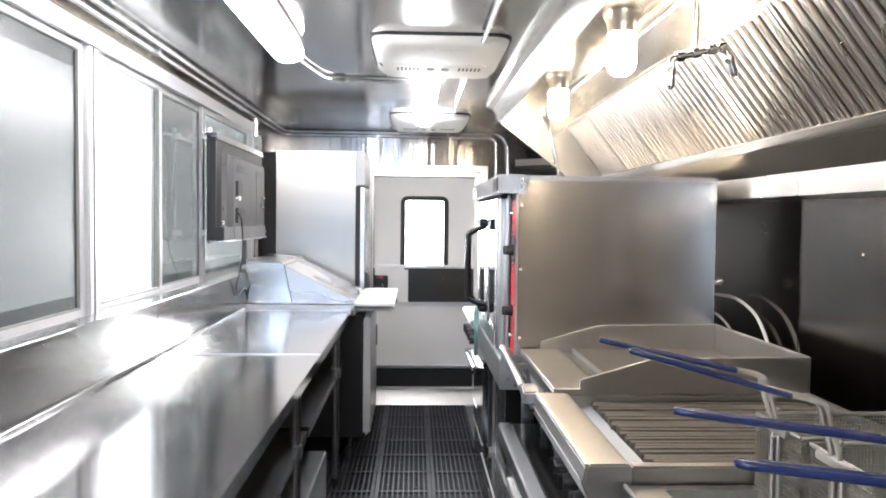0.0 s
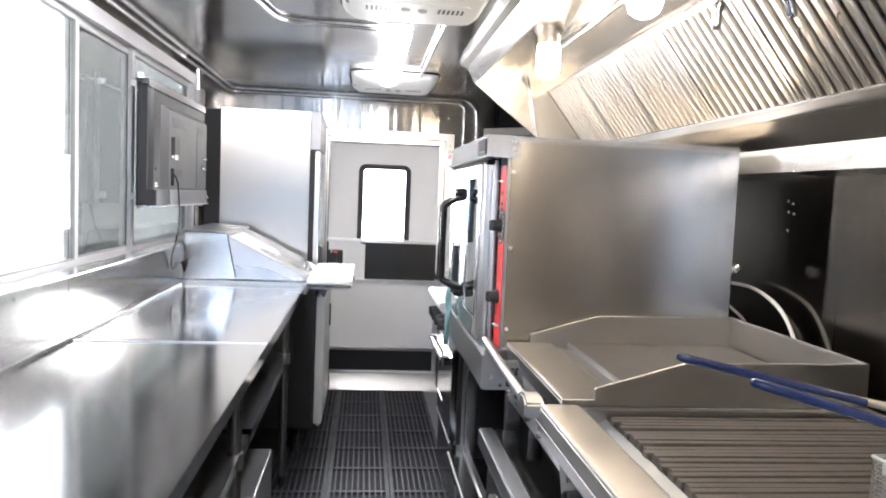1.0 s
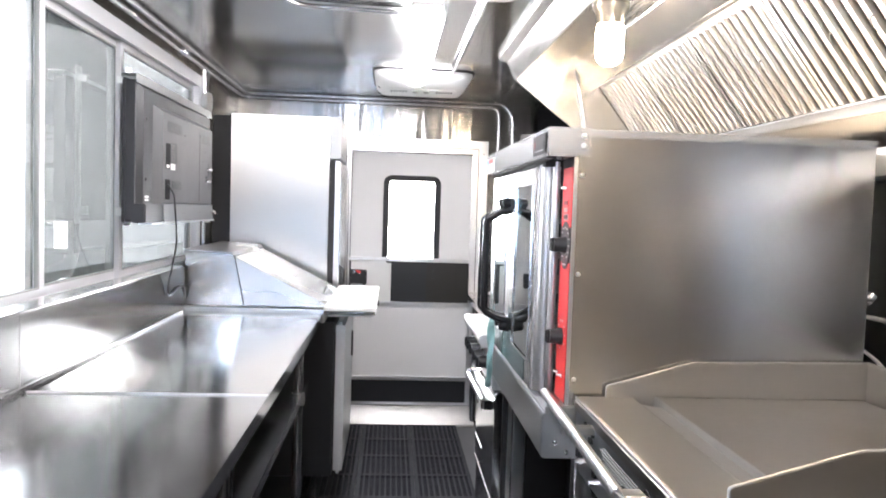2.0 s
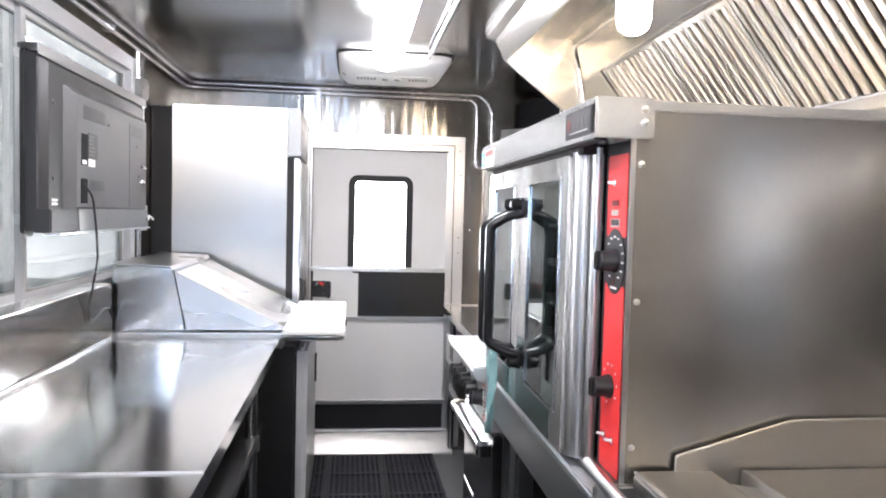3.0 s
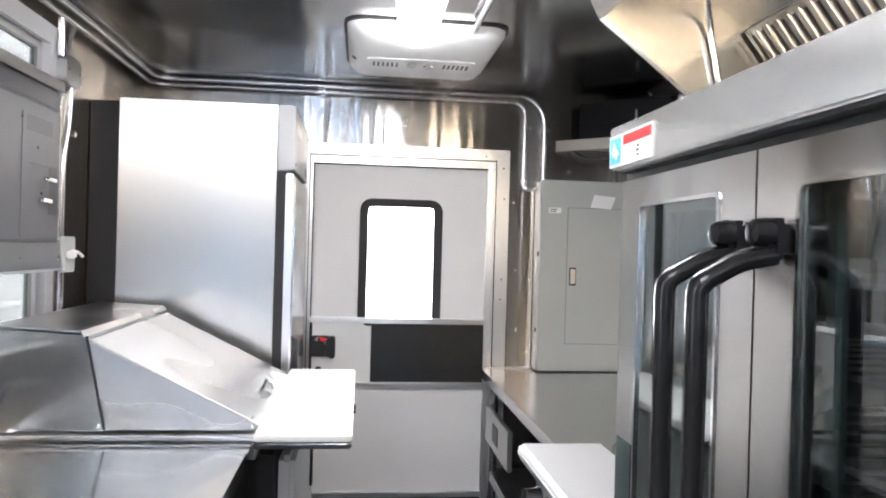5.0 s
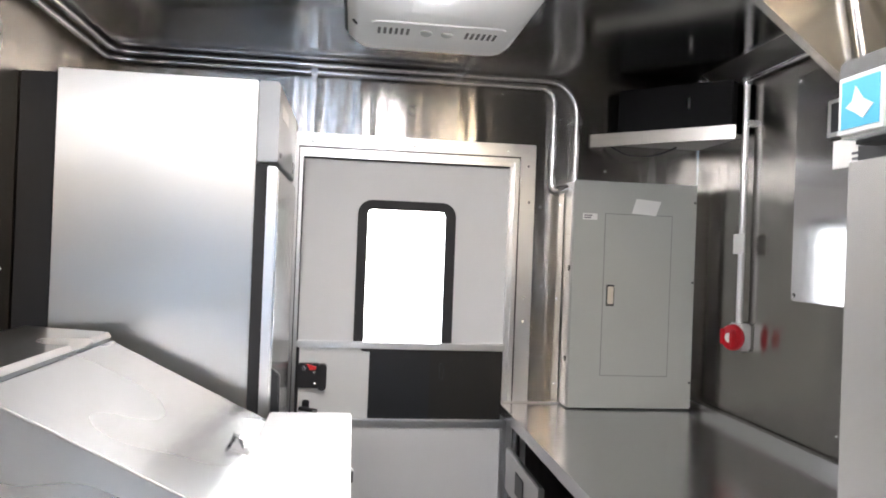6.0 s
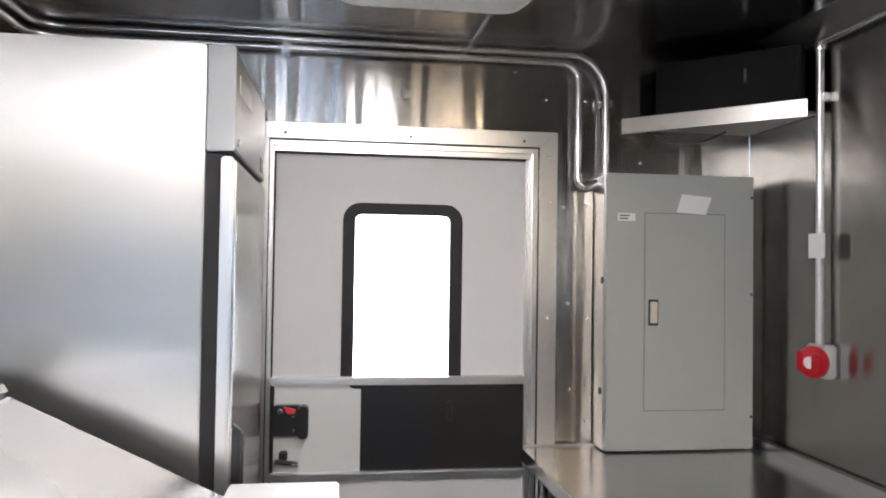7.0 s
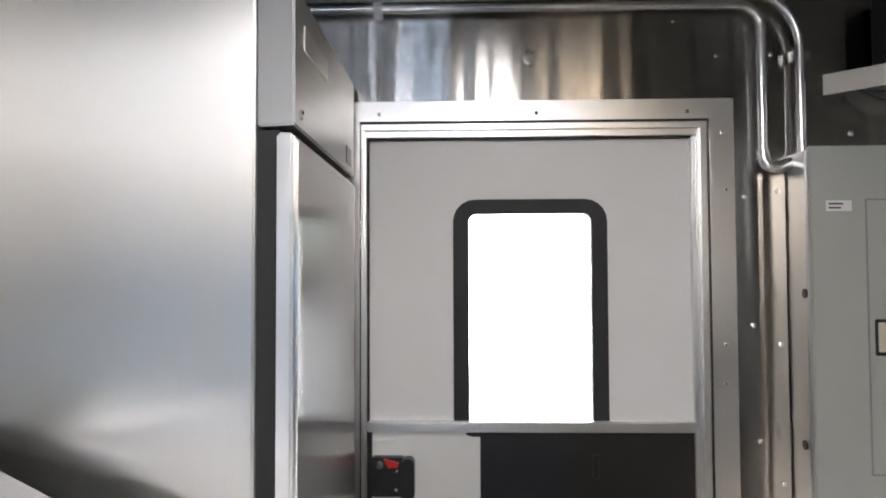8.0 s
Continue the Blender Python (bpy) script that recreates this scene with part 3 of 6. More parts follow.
part("window_track", ring([(WIN_Y0, WIN_Z0), (WIN_Y1, WIN_Z0), (WIN_Y1, WIN_Z1), (WIN_Y0, WIN_Z1)],
                          [(WIN_Y0 + 0.022, WIN_Z0 + 0.014), (WIN_Y1 - 0.018, WIN_Z0 + 0.014), (WIN_Y1 - 0.018, WIN_Z1 - 0.02), (WIN_Y0 + 0.022, WIN_Z1 - 0.02)], "x", X - 0.05, X - 0.001), m_frame, win)
part("window_sill", box(X - 0.004, X + 0.020, WIN_Y0 - 0.03, WIN_Y1 + 0.035, WIN_Z0 + 0.004, WIN_Z0 + 0.014, 0.003), m_frame, win)
part("mullion", box(X - 0.045, X + 0.006, 2.478, 2.572, WIN_Z0 + 0.014, WIN_Z1 - 0.02, 0.004), m_frame, win)
part("mullion_groove", box(X + 0.0055, X + 0.0075, 2.512, 2.518, WIN_Z0 + 0.02, WIN_Z1 - 0.03), m_rubber_seal, win)
for a, b, off in ((0.93, 2.478, -0.018), (2.572, 3.230, -0.018), (3.150, 3.905, -0.036), (3.835, 4.862, -0.018)):
    s = part("sash", ring([(a, WIN_Z0 + 0.014), (b, WIN_Z0 + 0.014), (b, WIN_Z1 - 0.02), (a, WIN_Z1 - 0.02)], [(a + 0.034, WIN_Z0 + 0.044), (b - 0.034, WIN_Z0 + 0.044), (b - 0.034, WIN_Z1 - 0.05), (a + 0.034, WIN_Z1 - 0.05)], "x", X + off - 0.012, X + off + 0.006), m_frame, win)
    g = part("pane", box(X + off - 0.005, X + off - 0.001, a + 0.03, b - 0.03, WIN_Z0 + 0.04, WIN_Z1 - 0.046), m_glass if 2.5 < a < 3.0 else (m_paleglass if a > 3.5 else (m_shadeglass if a > 3.0 else m_filmglass)), s)
    g.visible_shadow = False
    part("gasket", ring([(a + 0.032, WIN_Z0 + 0.042), (b - 0.032, WIN_Z0 + 0.042), (b - 0.032, WIN_Z1 - 0.048), (a + 0.032, WIN_Z1 - 0.048)], [(a + 0.038, WIN_Z0 + 0.048), (b - 0.038, WIN_Z0 + 0.048), (b - 0.038, WIN_Z1 - 0.054), (a + 0.038, WIN_Z1 - 0.054)], "x", X + off - 0.006, X + off + 0.007), m_gap, s)

# ---- worktables along the window ----
def worktable(y0, y1, front_legs, back_legs):
    t = thing("worktable", (-0.72, (y0 + y1) / 2, FLOOR), "long stainless steel worktable under the serving window", "table", "window worktables")
    part("tabletop", prism(folded([(-0.368, 0.885), (-0.365, 0.93), (-0.969, 0.93)] + [(-0.969 - 0.016 * math.sin(a), 0.946 - 0.016 * math.cos(a)) for a in [k * math.pi / 16 for k in range(1, 9)]], 0.0025), "y", y0, y1), m_top, t)
    part("upstand", prism(folded([(-0.985, 0.9465), (-0.985, 1.128), (-0.990, 1.1335), (-1.062, 1.136)], 0.0025), "y", y0, y1), m_upstand, t, "satin upstand folded back to the window")
    part("top_stiffener", box(-0.98, -0.375, y0 + 0.02, y1 - 0.02, 0.88, 0.9265), m_steel, t)
    part("undershelf", prism(folded([(-0.415, 0.595), (-0.412, 0.64), (-1.04, 0.64), (-1.045, 0.62)], 0.003), "y", y0 + 0.03, y1 - 0.03), m_galv, t)
    for x, ys in ((-0.43, front_legs), (-1.0, back_legs)):
        for y in ys:
            leg = part("leg", tube([(x, y, FLOOR + 0.05), (x, y, 0.882)], 0.021, seg=14), m_galv, t)
            part("foot", lathe([(0.018, 0), (0.020, 0.02), (0.024, 0.06)], (x, y, FLOOR), seg=12), m_black, leg)
            part("shelf_clamp", lathe([(0.027, 0), (0.029, 0.02), (0.027, 0.05)], (x, y, 0.59), seg=12), m_steel, leg)
    return t


t1 = worktable(-0.6, 2.861, (0.0, 1.35, 2.66), (0.0, 1.35, 2.66))
worktable(2.865, 4.345, (4.04,), (3.25, 4.22))
part("end_seam", box(-0.968, -0.366, 2.8595, 2.8645, 0.9275, 0.9345, 0.001), m_alu, t1)
part("lip_joint", box(-0.9885, -0.9842, 2.8600, 2.8655, 0.934, 1.112), m_gap, t1)
lc = thing("low_cabinet", (-0.72, 2.9, FLOOR), "low galvanised cabinet standing under the worktable", "cabinet")
part("body", box(-1.02, -0.43, 2.25, 3.63, 0.03, 0.312, 0.004), m_alu, lc)
part("plinth", box(-1.0, -0.45, 2.27, 3.61, FLOOR, 0.03), m_black, lc)
for y in (1.62, 1.99, 2.18, 2.504):
    part("lip_screw", screw((-0.9848, y, 1.110), (1, 0, 0), 0.0055), m_chrome, t1)

# ---- refrigerated prep counter ----
prep = thing("prep_counter", (-0.65, 4.8, FLOOR), "stainless refrigerated prep counter with sloping lid and white board", "prep counter")
PY0, PY1 = 4.355, 5.19
part("cabinet", box(-1.03, -0.312, PY0 + 0.05, PY1 - 0.01, 0.15, 0.885, 0.004), m_dark, prep, "black side of the cooled cabinet")
part("cabinet_door", box(-0.305, -0.263, PY0 + 0.050, PY1 - 0.015, 0.16, 0.882, 0.014, seg=4), m_filmed, prep, "cabinet door under pale protective film")
part("door_gasket", box(-0.312, -0.305, PY0 + 0.07, PY1 - 0.02, 0.17, 0.84), m_rubber_seal, prep)
part("top_rim", prism(folded([(-0.352, 0.905), (-0.350, 0.948), (-1.035, 0.948), (-1.035, 0.905)], 0.004), "y", PY0, PY1), m_steel, prep)
part("top_core", box(-1.03, -0.358, PY0 + 0.01, PY1 - 0.01, 0.886, 0.9435), m_steel, prep)
part("lid_back", prism([(-0.998, 0.952), (-0.718, 0.952), (-0.778, 1.188), (-0.992, 1.202)], "y", PY0 + 0.026, PY1 - 0.06, 0.003), m_hoodside, prep, "polished fixed rear hood")
part("lid_cap", prism(folded([(-0.774, 1.186), (-0.782, 1.200), (-0.996, 1.2105)], 0.004), "y", PY0 + 0.018, PY1 - 0.055), m_lid, prep)
lid = part("sloping_lid", prism([(-0.735, 0.954), (-0.352, 0.954), (-0.350, 0.968), (-0.770, 1.178)], "y", PY0 + 0.030, PY1 - 0.062, 0.003), m_lid, prep, "brushed sloping lid")
part("lid_hem", tube([(-0.352, PY0 + 0.032, 0.968), (-0.768, PY0 + 0.032, 1.177)], 0.003, seg=8), m_edge, lid)
part("lid_seam", prism([(-0.7275, 0.956), (-0.7225, 0.956), (-0.7695, 1.186), (-0.7745, 1.186)], "y", PY0 + 0.0245, PY0 + 0.031), m_rubber_seal, lid)
latch = part("lid_latch", prism([(-0.398, 0.9885), (-0.352, 0.9655), (-0.3505, 0.9685), (-0.3965, 0.9915)], "y", 4.755, 4.805), m_chrome, lid, "chrome toggle latch on the lid")
part("latch_lever", tube([(-0.392, 4.80, 0.992), (-0.386, 4.79, 1.010), (-0.372, 4.775, 1.008), (-0.360, 4.765, 0.985)], 0.0055, 0.006, 8), m_chrome, latch)
part("lid_stud", screw((-0.372, PY0 + 0.060, 0.981), (0.45, 0, 0.9), 0.005), m_chrome, lid)
for x, z in ((-0.74, 0.965), (-0.37, 0.962)):
    part("hinge_screw", screw((x, PY0 + 0.029, z), (0, -1, 0), 0.006), m_chrome, lid)
part("lid_hinge", box(-0.985, -0.925, PY0 + 0.011, PY0 + 0.026, 0.952, 0.972, 0.003), m_chrome, prep)
part("rear_hinge_block", box(-1.045, -1.01, PY0 + 0.02, PY0 + 0.06, 0.90, 0.965, 0.003), m_black, prep)
solo("cutting_board", box(-0.350, -0.118, 4.262, PY1, 0.956, 0.976, 0.004), m_board, (-0.23, 4.8, 0.956), "bright white plastic cutting board on the prep counter ledge", "cutting board")
part("board_ledge", box(-0.352, -0.119, 4.2645, PY1 - 0.002, 0.9385, 0.9545, 0.004), m_top, prep)
part("ledge_bracket", box(-0.340, -0.140, PY0 + 0.03, PY0 + 0.05, 0.912, 0.9385, 0.002), m_steel, prep)
part("ledge_catch", box(-0.119, -0.112, 4.70, 4.73, 0.925, 0.952, 0.002), m_black, prep)
for x in (-0.40, -0.97):
    for y in (PY0 + 0.12, PY1 - 0.08):
        c = part("caster", lathe([(0.045, -0.012), (0.050, -0.006), (0.050, 0.006), (0.045, 0.012)], (x, y, FLOOR + 0.05), (1, 0, 0), 18), m_black, prep)
        part("caster_fork", prism([(y - 0.022, 0.15), (y + 0.022, 0.15), (y + 0.02, FLOOR + 0.04), (y - 0.002, FLOOR + 0.04)], "x", x + 0.014, x + 0.019), m_galv, c)
        part("caster_plate", box(x - 0.04, x + 0.04, y - 0.04, y + 0.04, 0.140, 0.152, 0.003), m_galv, c)
part("door_catch", box(-0.264, -0.254, PY1 - 0.16, PY1 - 0.12, 0.60, 0.74, 0.004), m_black, prep)

# ---- upright refrigerator ----
fr = thing("refrigerator", (-0.68, 5.55, FLOOR), "tall brushed stainless upright refrigerator in the rear corner", "refrigerator")
FY0, FY1 = 5.235, 5.865
part("cabinet", box(-0.978, -0.424, FY0, FY1, 0.13, 1.932, 0.003), m_fridge, fr, "brushed stainless cabinet side")
# black back, widened to the wall for the dark gap and its reflection
part("back", box(-1.0785, -0.978, FY0 + 0.004, FY1 - 0.01, 0.14, 1.920, 0.003), m_dark, fr, "black rear panel widened over the dark wall gap")
head = part("header", prism([(-0.421, 1.932), (-0.366, 1.932), (-0.360, 1.926), (-0.360, 1.697), (-0.421, 1.694)], "y", FY0 + 0.001, FY1 - 0.001, 0.003), m_header, fr, "stainless control header")
part("badge", box(-0.361, -0.3585, FY0 + 0.07, FY0 + 0.28, 1.838, 1.880), m_warm, head)
part("thermometer", box(-0.361, -0.3585, FY1 - 0.12, FY1 - 0.05, 1.715, 1.755), m_black, head)
part("lock", lathe([(0.009, 0), (0.009, 0.006), (0.004, 0.008)], (-0.361, FY0 + 0.04, 1.72), (1, 0, 0), 12), m_chrome, head)
part("door_seal", box(-0.424, -0.388, FY0 + 0.012, FY1 - 0.012, 0.16, 1.690), m_rubber_seal, fr, "black door seal")
d = part("door", box(-0.388, -0.356, FY0 + 0.002, FY1 - 0.002, 0.16, 1.684, 0.010), m_side, fr, "brushed stainless door")
part("door_edge", box(-0.389, -0.362, FY0 - 0.001, FY0 + 0.02, 0.16, 1.684, 0.004), m_steel, d)
part("door_handle", prism([(-0.358, 1.09), (-0.332, 1.07), (-0.328, 0.72), (-0.358, 0.70)], "y", FY0 + 0.015, FY0 + 0.045, 0.004), m_black, d, "dark recessed grip")
part("plinth", box(-0.95, -0.36, FY0 + 0.03, FY1 - 0.03, 0.08, 0.13), m_black, fr)
for x in (-0.42, -0.92):
    for y in (FY0 + 0.07, FY1 - 0.07):
        part("foot", lathe([(0.025, 0), (0.022, 0.03), (0.018, 0.11)], (x, y, FLOOR), seg=14), m_galv, fr)

# ---- television hung at the window, seen from behind ----
tv = thing("television", (-0.98, 4.22, 1.335), "dark grey flat television seen from behind, at the window", "television")
part("shell", prism(rounded(3.66, 4.695, 1.345, 1.852, 0.012), "x", -1.012, -0.978), m_gray, tv)
part("bezel", ring(rounded(3.655, 4.70, 1.340, 1.857, 0.014), rounded(3.67, 4.685, 1.355, 1.842, 0.010), "x", -1.020, -1.010), m_black, tv)
part("screen", box(-1.016, -1.0125, 3.675, 4.68, 1.36, 1.838), m_dark, tv)
def frustum(y0, y1, z0, z1, x0, x1, inset):
    bm = bmesh.new()
    lo = [bm.verts.new((x0, y, z)) for y, z in ((y0, z0), (y1, z0), (y1, z1), (y0, z1))]
    hi = [bm.verts.new((x1, y, z)) for y, z in ((y0 + inset, z0 + inset * 0.3), (y1 - inset * 0.3, z0 + inset * 0.3), (y1 - inset * 0.3, z1 - inset * 0.5), (y0 + inset, z1 - inset * 0.5))]
    for i in range(4):
        bm.faces.new((lo[i], lo[(i + 1) % 4], hi[(i + 1) % 4], hi[i]))
    bm.faces.new(hi)
    bm.faces.new(lo[::-1])
    bmesh.ops.bevel(bm, geom=bm.edges[:], offset=0.003, segments=2, affect="EDGES", clamp_overlap=True)
    return bm


part("rear_cover", frustum(3.67, 4.688, 1.352, 1.846, -0.980, -0.962, 0.035), m_gray, tv, "dark moulded rear cover")
cover = part("electronics_cover", frustum(3.80, 4.63, 1.400, 1.788, -0.966, -0.936, 0.05), m_tvlite, tv, "lighter grey electronics cover")
part("cover_step", box(-0.9375, -0.9345, 4.385, 4.61, 1.425, 1.735, 0.001), m_tvlite, cover)
for a, b, z0, z1 in ((3.905, 4.10, 1.695, 1.738), (4.41, 4.56, 1.692, 1.732), (3.965, 4.095, 1.472, 1.506)):
    for k in range(7):
        z = z0 + (z1 - z0) * k / 7
        part("vent_slot", box(-0.9365, -0.9342, a, b, z, z + (z1 - z0) * 0.075), m_gray, cover)
part("label_dark", box(-0.9365, -0.9350, 3.885, 3.940, 1.55, 1.648), m_matt, cover)
part("label_chip", box(-0.9352, -0.9346, 3.892, 3.930, 1.553, 1.566), m_paper, cover)
part("label_white", box(-0.9365, -0.9350, 3.948, 4.008, 1.548, 1.572), m_paper, cover)
grey_label = part("label_grey", box(-0.9365, -0.9352, 3.945, 4.035, 1.575, 1.655), m_gray, cover)
bars(grey_label, 3.950, 4.028, 1.58, 1.65, 6, "x", -0.9351, m_tvlite, 0.0005, 12)
part("socket_recess", box(-0.9365, -0.9345, 3.882, 3.938, 1.430, 1.508), m_matt, cover)
port = part("port_recess", box(-0.9350, -0.9338, 4.545, 4.600, 1.485, 1.612), m_black, cover)
part("recess_edge", box(-0.9350, -0.9336, 4.430, 4.600, 1.609, 1.613), m_black, port)
for y, z in ((4.515, 1.578), (4.490, 1.522)):
    part("port_plug", tube([(-0.9345, y, z), (-0.9245, y, z), (-0.9235, y + 0.04, z - 0.002)], 0.0065, 0.006, 8), m_chrome, port)
part("port_screw", screw((-0.9345, 4.50, 1.540), (1, 0, 0), 0.006), m_black, port)
for y, z in ((4.14, 1.70), (4.385, 1.72), (4.475, 1.655)):
    part("cover_hole", screw((-0.9355, y, z), (1, 0, 0), 0.0045), m_black, cover)
brk = part("mounting_bar", prism(folded([(-0.976, 1.411), (-0.937, 1.410), (-0.934, 1.343)], 0.003), "y", 3.862, 4.632), m_bar, tv, "folded steel mounting bar")
part("bar_lip", box(-0.975, -0.928, 3.70, 4.652, 1.336, 1.3425, 0.001), m_alu, brk)
part("lower_housing", box(-0.985, -0.935, 3.650, 3.861, 1.343, 1.411, 0.004), m_gray, tv)
for y in (4.115, 4.385):
    part("bar_slot", box(-0.9345, -0.9325, y - 0.006, y + 0.006, 1.358, 1.376, 0.002), m_black, brk)
part("bar_bolt", screw((-0.933, 4.61, 1.372), (1, 0, 0), 0.008), m_chrome, brk)
for z in (1.422, 1.433):
    part("warning_label", box(-0.9635, -0.961, 3.725, 3.765, z, z + 0.008), m_paper, tv)
for z in (1.72, 1.50, 1.38):
    part("shell_screw", screw((-0.963, 3.735, z), (1, 0, 0), 0.008), m_black, tv)
for y in (3.735, 4.66):
    arm = part("hanger", tube([(-1.03, y, 1.33), (-1.03, y, 1.90)], 0.012, seg=8), m_alu, tv)
    part("hanger_arm", box(-1.065, -1.00, y - 0.012, y + 0.012, 1.845, 1.870, 0.002), m_alu, arm)
    part("hanger_arm", box(-1.065, -1.02, y - 0.012, y + 0.012, 1.365, 1.395, 0.002), m_alu, arm)
part("top_channel", prism(folded([(-1.02, 1.856), (-1.02, 1.868), (-0.968, 1.868), (-0.966, 1.838)], 0.003), "y", 3.64, 4.715), m_alu, tv)
solo("power_cable", tube([(-0.934, 3.905, 1.488), (-0.915, 3.925, 1.455), (-0.918, 3.965, 1.36), (-0.925, 4.005, 1.25), (-0.955, 4.045, 1.14), (-0.974, 4.060, 1.09), (-0.979, 4.085, 1.024), (-0.979, 4.150, 1.030), (-0.979, 4.235, 1.052), (-0.980, 4.325, 1.048), (-0.985, 4.368, 0.990)], 0.0036, 0.03, 8), m_black, (-0.97, 4.1, 0.95), "thin black power cable hanging from the television", "cable")

# ---- conduits and boxes on the window wall and the end wall ----
def conduit(pts, label, r=0.0115, bend=0.09, mat=None, clips=()):
    c = solo("conduit", tube(pts, r, bend, 10), mat or m_galv, pts[0], label, "conduit", group="electrical conduits")
    for p, s in clips:
        part("clip", box(p[0] - s[0], p[0] + s[0], p[1] - s[1], p[1] + s[1], p[2] - s[2], p[2] + s[2], 0.002), m_galv, c)
    return c


conduit([(-1.045, 0.2, 2.115), (-1.045, 5.865, 2.115), (0.60, 5.865, 2.112), (0.635, 5.868, 2.08), (0.635, 5.868, 1.745)], "galvanised conduit running round under the ceiling", clips=[((-1.045, 3.0, 2.118), (0.025, 0.012, 0.018)), ((-0.30, 5.872, 2.115), (0.012, 0.02, 0.022)), ((-1.045, 4.5, 2.118), (0.025, 0.012, 0.018))])
conduit([(-1.015, 0.2, 2.134), (-1.015, 5.838, 2.136), (0.66, 5.868, 2.140), (0.728, 5.868, 2.06), (0.728, 5.868, 1.735)], "galvanised conduit running round under the ceiling", clips=[((0.728, 5.873, 1.985), (0.022, 0.014, 0.012)), ((0.25, 5.872, 2.134), (0.012, 0.02, 0.016))])
conduit([(-1.05, 4.895, 2.115), (-1.05, 4.900, 2.06), (-1.05, 4.902, 1.99)], "short conduit stub beside the serving window", bend=0.03)
conduit([(-1.045, 5.03, 2.125), (-1.05, 4.985, 2.10), (-1.05, 4.955, 2.05), (-1.05, 4.945, 1.99)], "short curved conduit dropping into the junction box", bend=0.04)
jb = thing("junction_box", (-1.055, 4.965, 1.91), "small round-cornered galvanised junction box beside the window", "junction box")
part("box", prism(rounded(4.905, 5.025, 1.908, 2.000, 0.022), "x", -1.079, -1.034, 0.003), m_header, jb)
for y in (4.92, 5.01):
    part("cover_screw", screw((-1.034, y, 1.955), (1, 0, 0), 0.005), m_chrome, jb)
conduit([(-1.05, 4.912, 1.91), (-1.05, 4.886, 1.82), (-1.05, 4.882, 1.76), (-1.05, 4.880, 1.555), (-1.05, 4.912, 1.46), (-1.05, 4.915, 1.42)], "wavy upright conduit between box and socket", 0.0085, bend=0.05)
conduit([(-1.05, 4.975, 1.91), (-1.05, 4.962, 1.79), (-1.05, 4.926, 1.68), (-1.05, 4.924, 1.42)], "wavy upright conduit between box and socket", bend=0.06)
conduit([(-1.055, 4.945, 1.33), (-1.055, 4.945, 0.965)], "short conduit below the socket box", bend=0)
so = thing("socket_outlet", (-1.06, 4.945, 1.32), "grey metal socket box on the stainless wall", "socket")
part("box", prism(rounded(4.895, 4.995, 1.322, 1.425, 0.010), "x", -1.079, -1.035, 0.002), m_galv, so)
part("cover", prism(rounded(4.890, 5.000, 1.317, 1.430, 0.012), "x", -1.036, -1.031), m_panel, so)
part("plug", box(-1.032, -1.010, 4.925, 4.965, 1.360, 1.385, 0.005), m_white, so)
part("plug_stem", tube([(-1.02, 4.945, 1.385), (-1.01, 4.975, 1.38), (-1.0, 4.985, 1.365)], 0.005, 0.01, 8), m_white, so)
w = bmesh.new()
for z in (1.774, 1.364, 1.05):
    screw((WEST, 5.105, z), (1, 0, 0), 0.011, w)
solo("wall_bolt", w, m_chrome, (WEST, 5.105, 1.05), "round bolt heads in the stainless wall", "bolt", "structure")

# ---- distribution board and table in the rear corner ----
eb = thing("distribution_board", (0.95, 5.84, 0.875), "tall grey enamel electrical distribution board standing over the table", "electrical panel")
part("enclosure", box(0.698, 1.195, 5.79, 5.895, 0.8765, 1.742, 0.003), m_steel, eb)
part("front", box(0.700, 1.192, 5.772, 5.789, 0.8775, 1.748, 0.003), m_panel, eb)
bd = part("board_door", box(0.826, 1.090, 5.7685, 5.7715, 1.005, 1.622, 0.0012), m_panel, eb)
part("door_shadow_gap", ring(rounded(0.8225, 1.0935, 1.0015, 1.6255, 0.003), rounded(0.8265, 1.0895, 1.0055, 1.6215, 0.003), "y", 5.7702, 5.7719), m_gap, eb)
lt = part("latch", box(0.836, 0.868, 5.764, 5.770, 1.270, 1.352, 0.002), m_black, bd, "latch with dark bezel")
part("latch_tab", box(0.8405, 0.8635, 5.760, 5.765, 1.278, 1.345, 0.002), m_cream, lt)
part("note", prism([(0.928, 1.628), (1.025, 1.622), (1.045, 1.678), (0.945, 1.686)], "y", 5.7680, 5.7692), m_paper, eb, "white paper note")
tag = part("tag", box(0.735, 0.792, 5.770, 5.7718, 1.598, 1.622), m_paper, eb, "small white label")
bars(tag, 0.74, 0.79, 1.601, 1.619, 2, "y", 5.7697, m_ink, 0.0006, 3)
for z in (0.98, 1.37, 1.68):
    part("cover_screw", screw((1.184, 5.772, z), (0, -1, 0), 0.005), m_black, eb)
for y, z in ((5.815, 1.06), (5.80, 1.41)):
    part("knockout", lathe([(0.011, 0), (0.011, 0.004)], (0.698, y, z), (-1, 0, 0), 10), m_black, eb)
part("elbow", tube([(0.635, 5.868, 1.752), (0.637, 5.865, 1.722), (0.66, 5.862, 1.708), (0.70, 5.862, 1.722)], 0.016, 0.02), m_galv, eb)
part("elbow", tube([(0.728, 5.868, 1.76), (0.728, 5.868, 1.735)], 0.016), m_galv, eb)

ct = thing("side_table", (0.85, 5.25, FLOOR), "stainless steel side table with open shelf beside the rear door", "table")
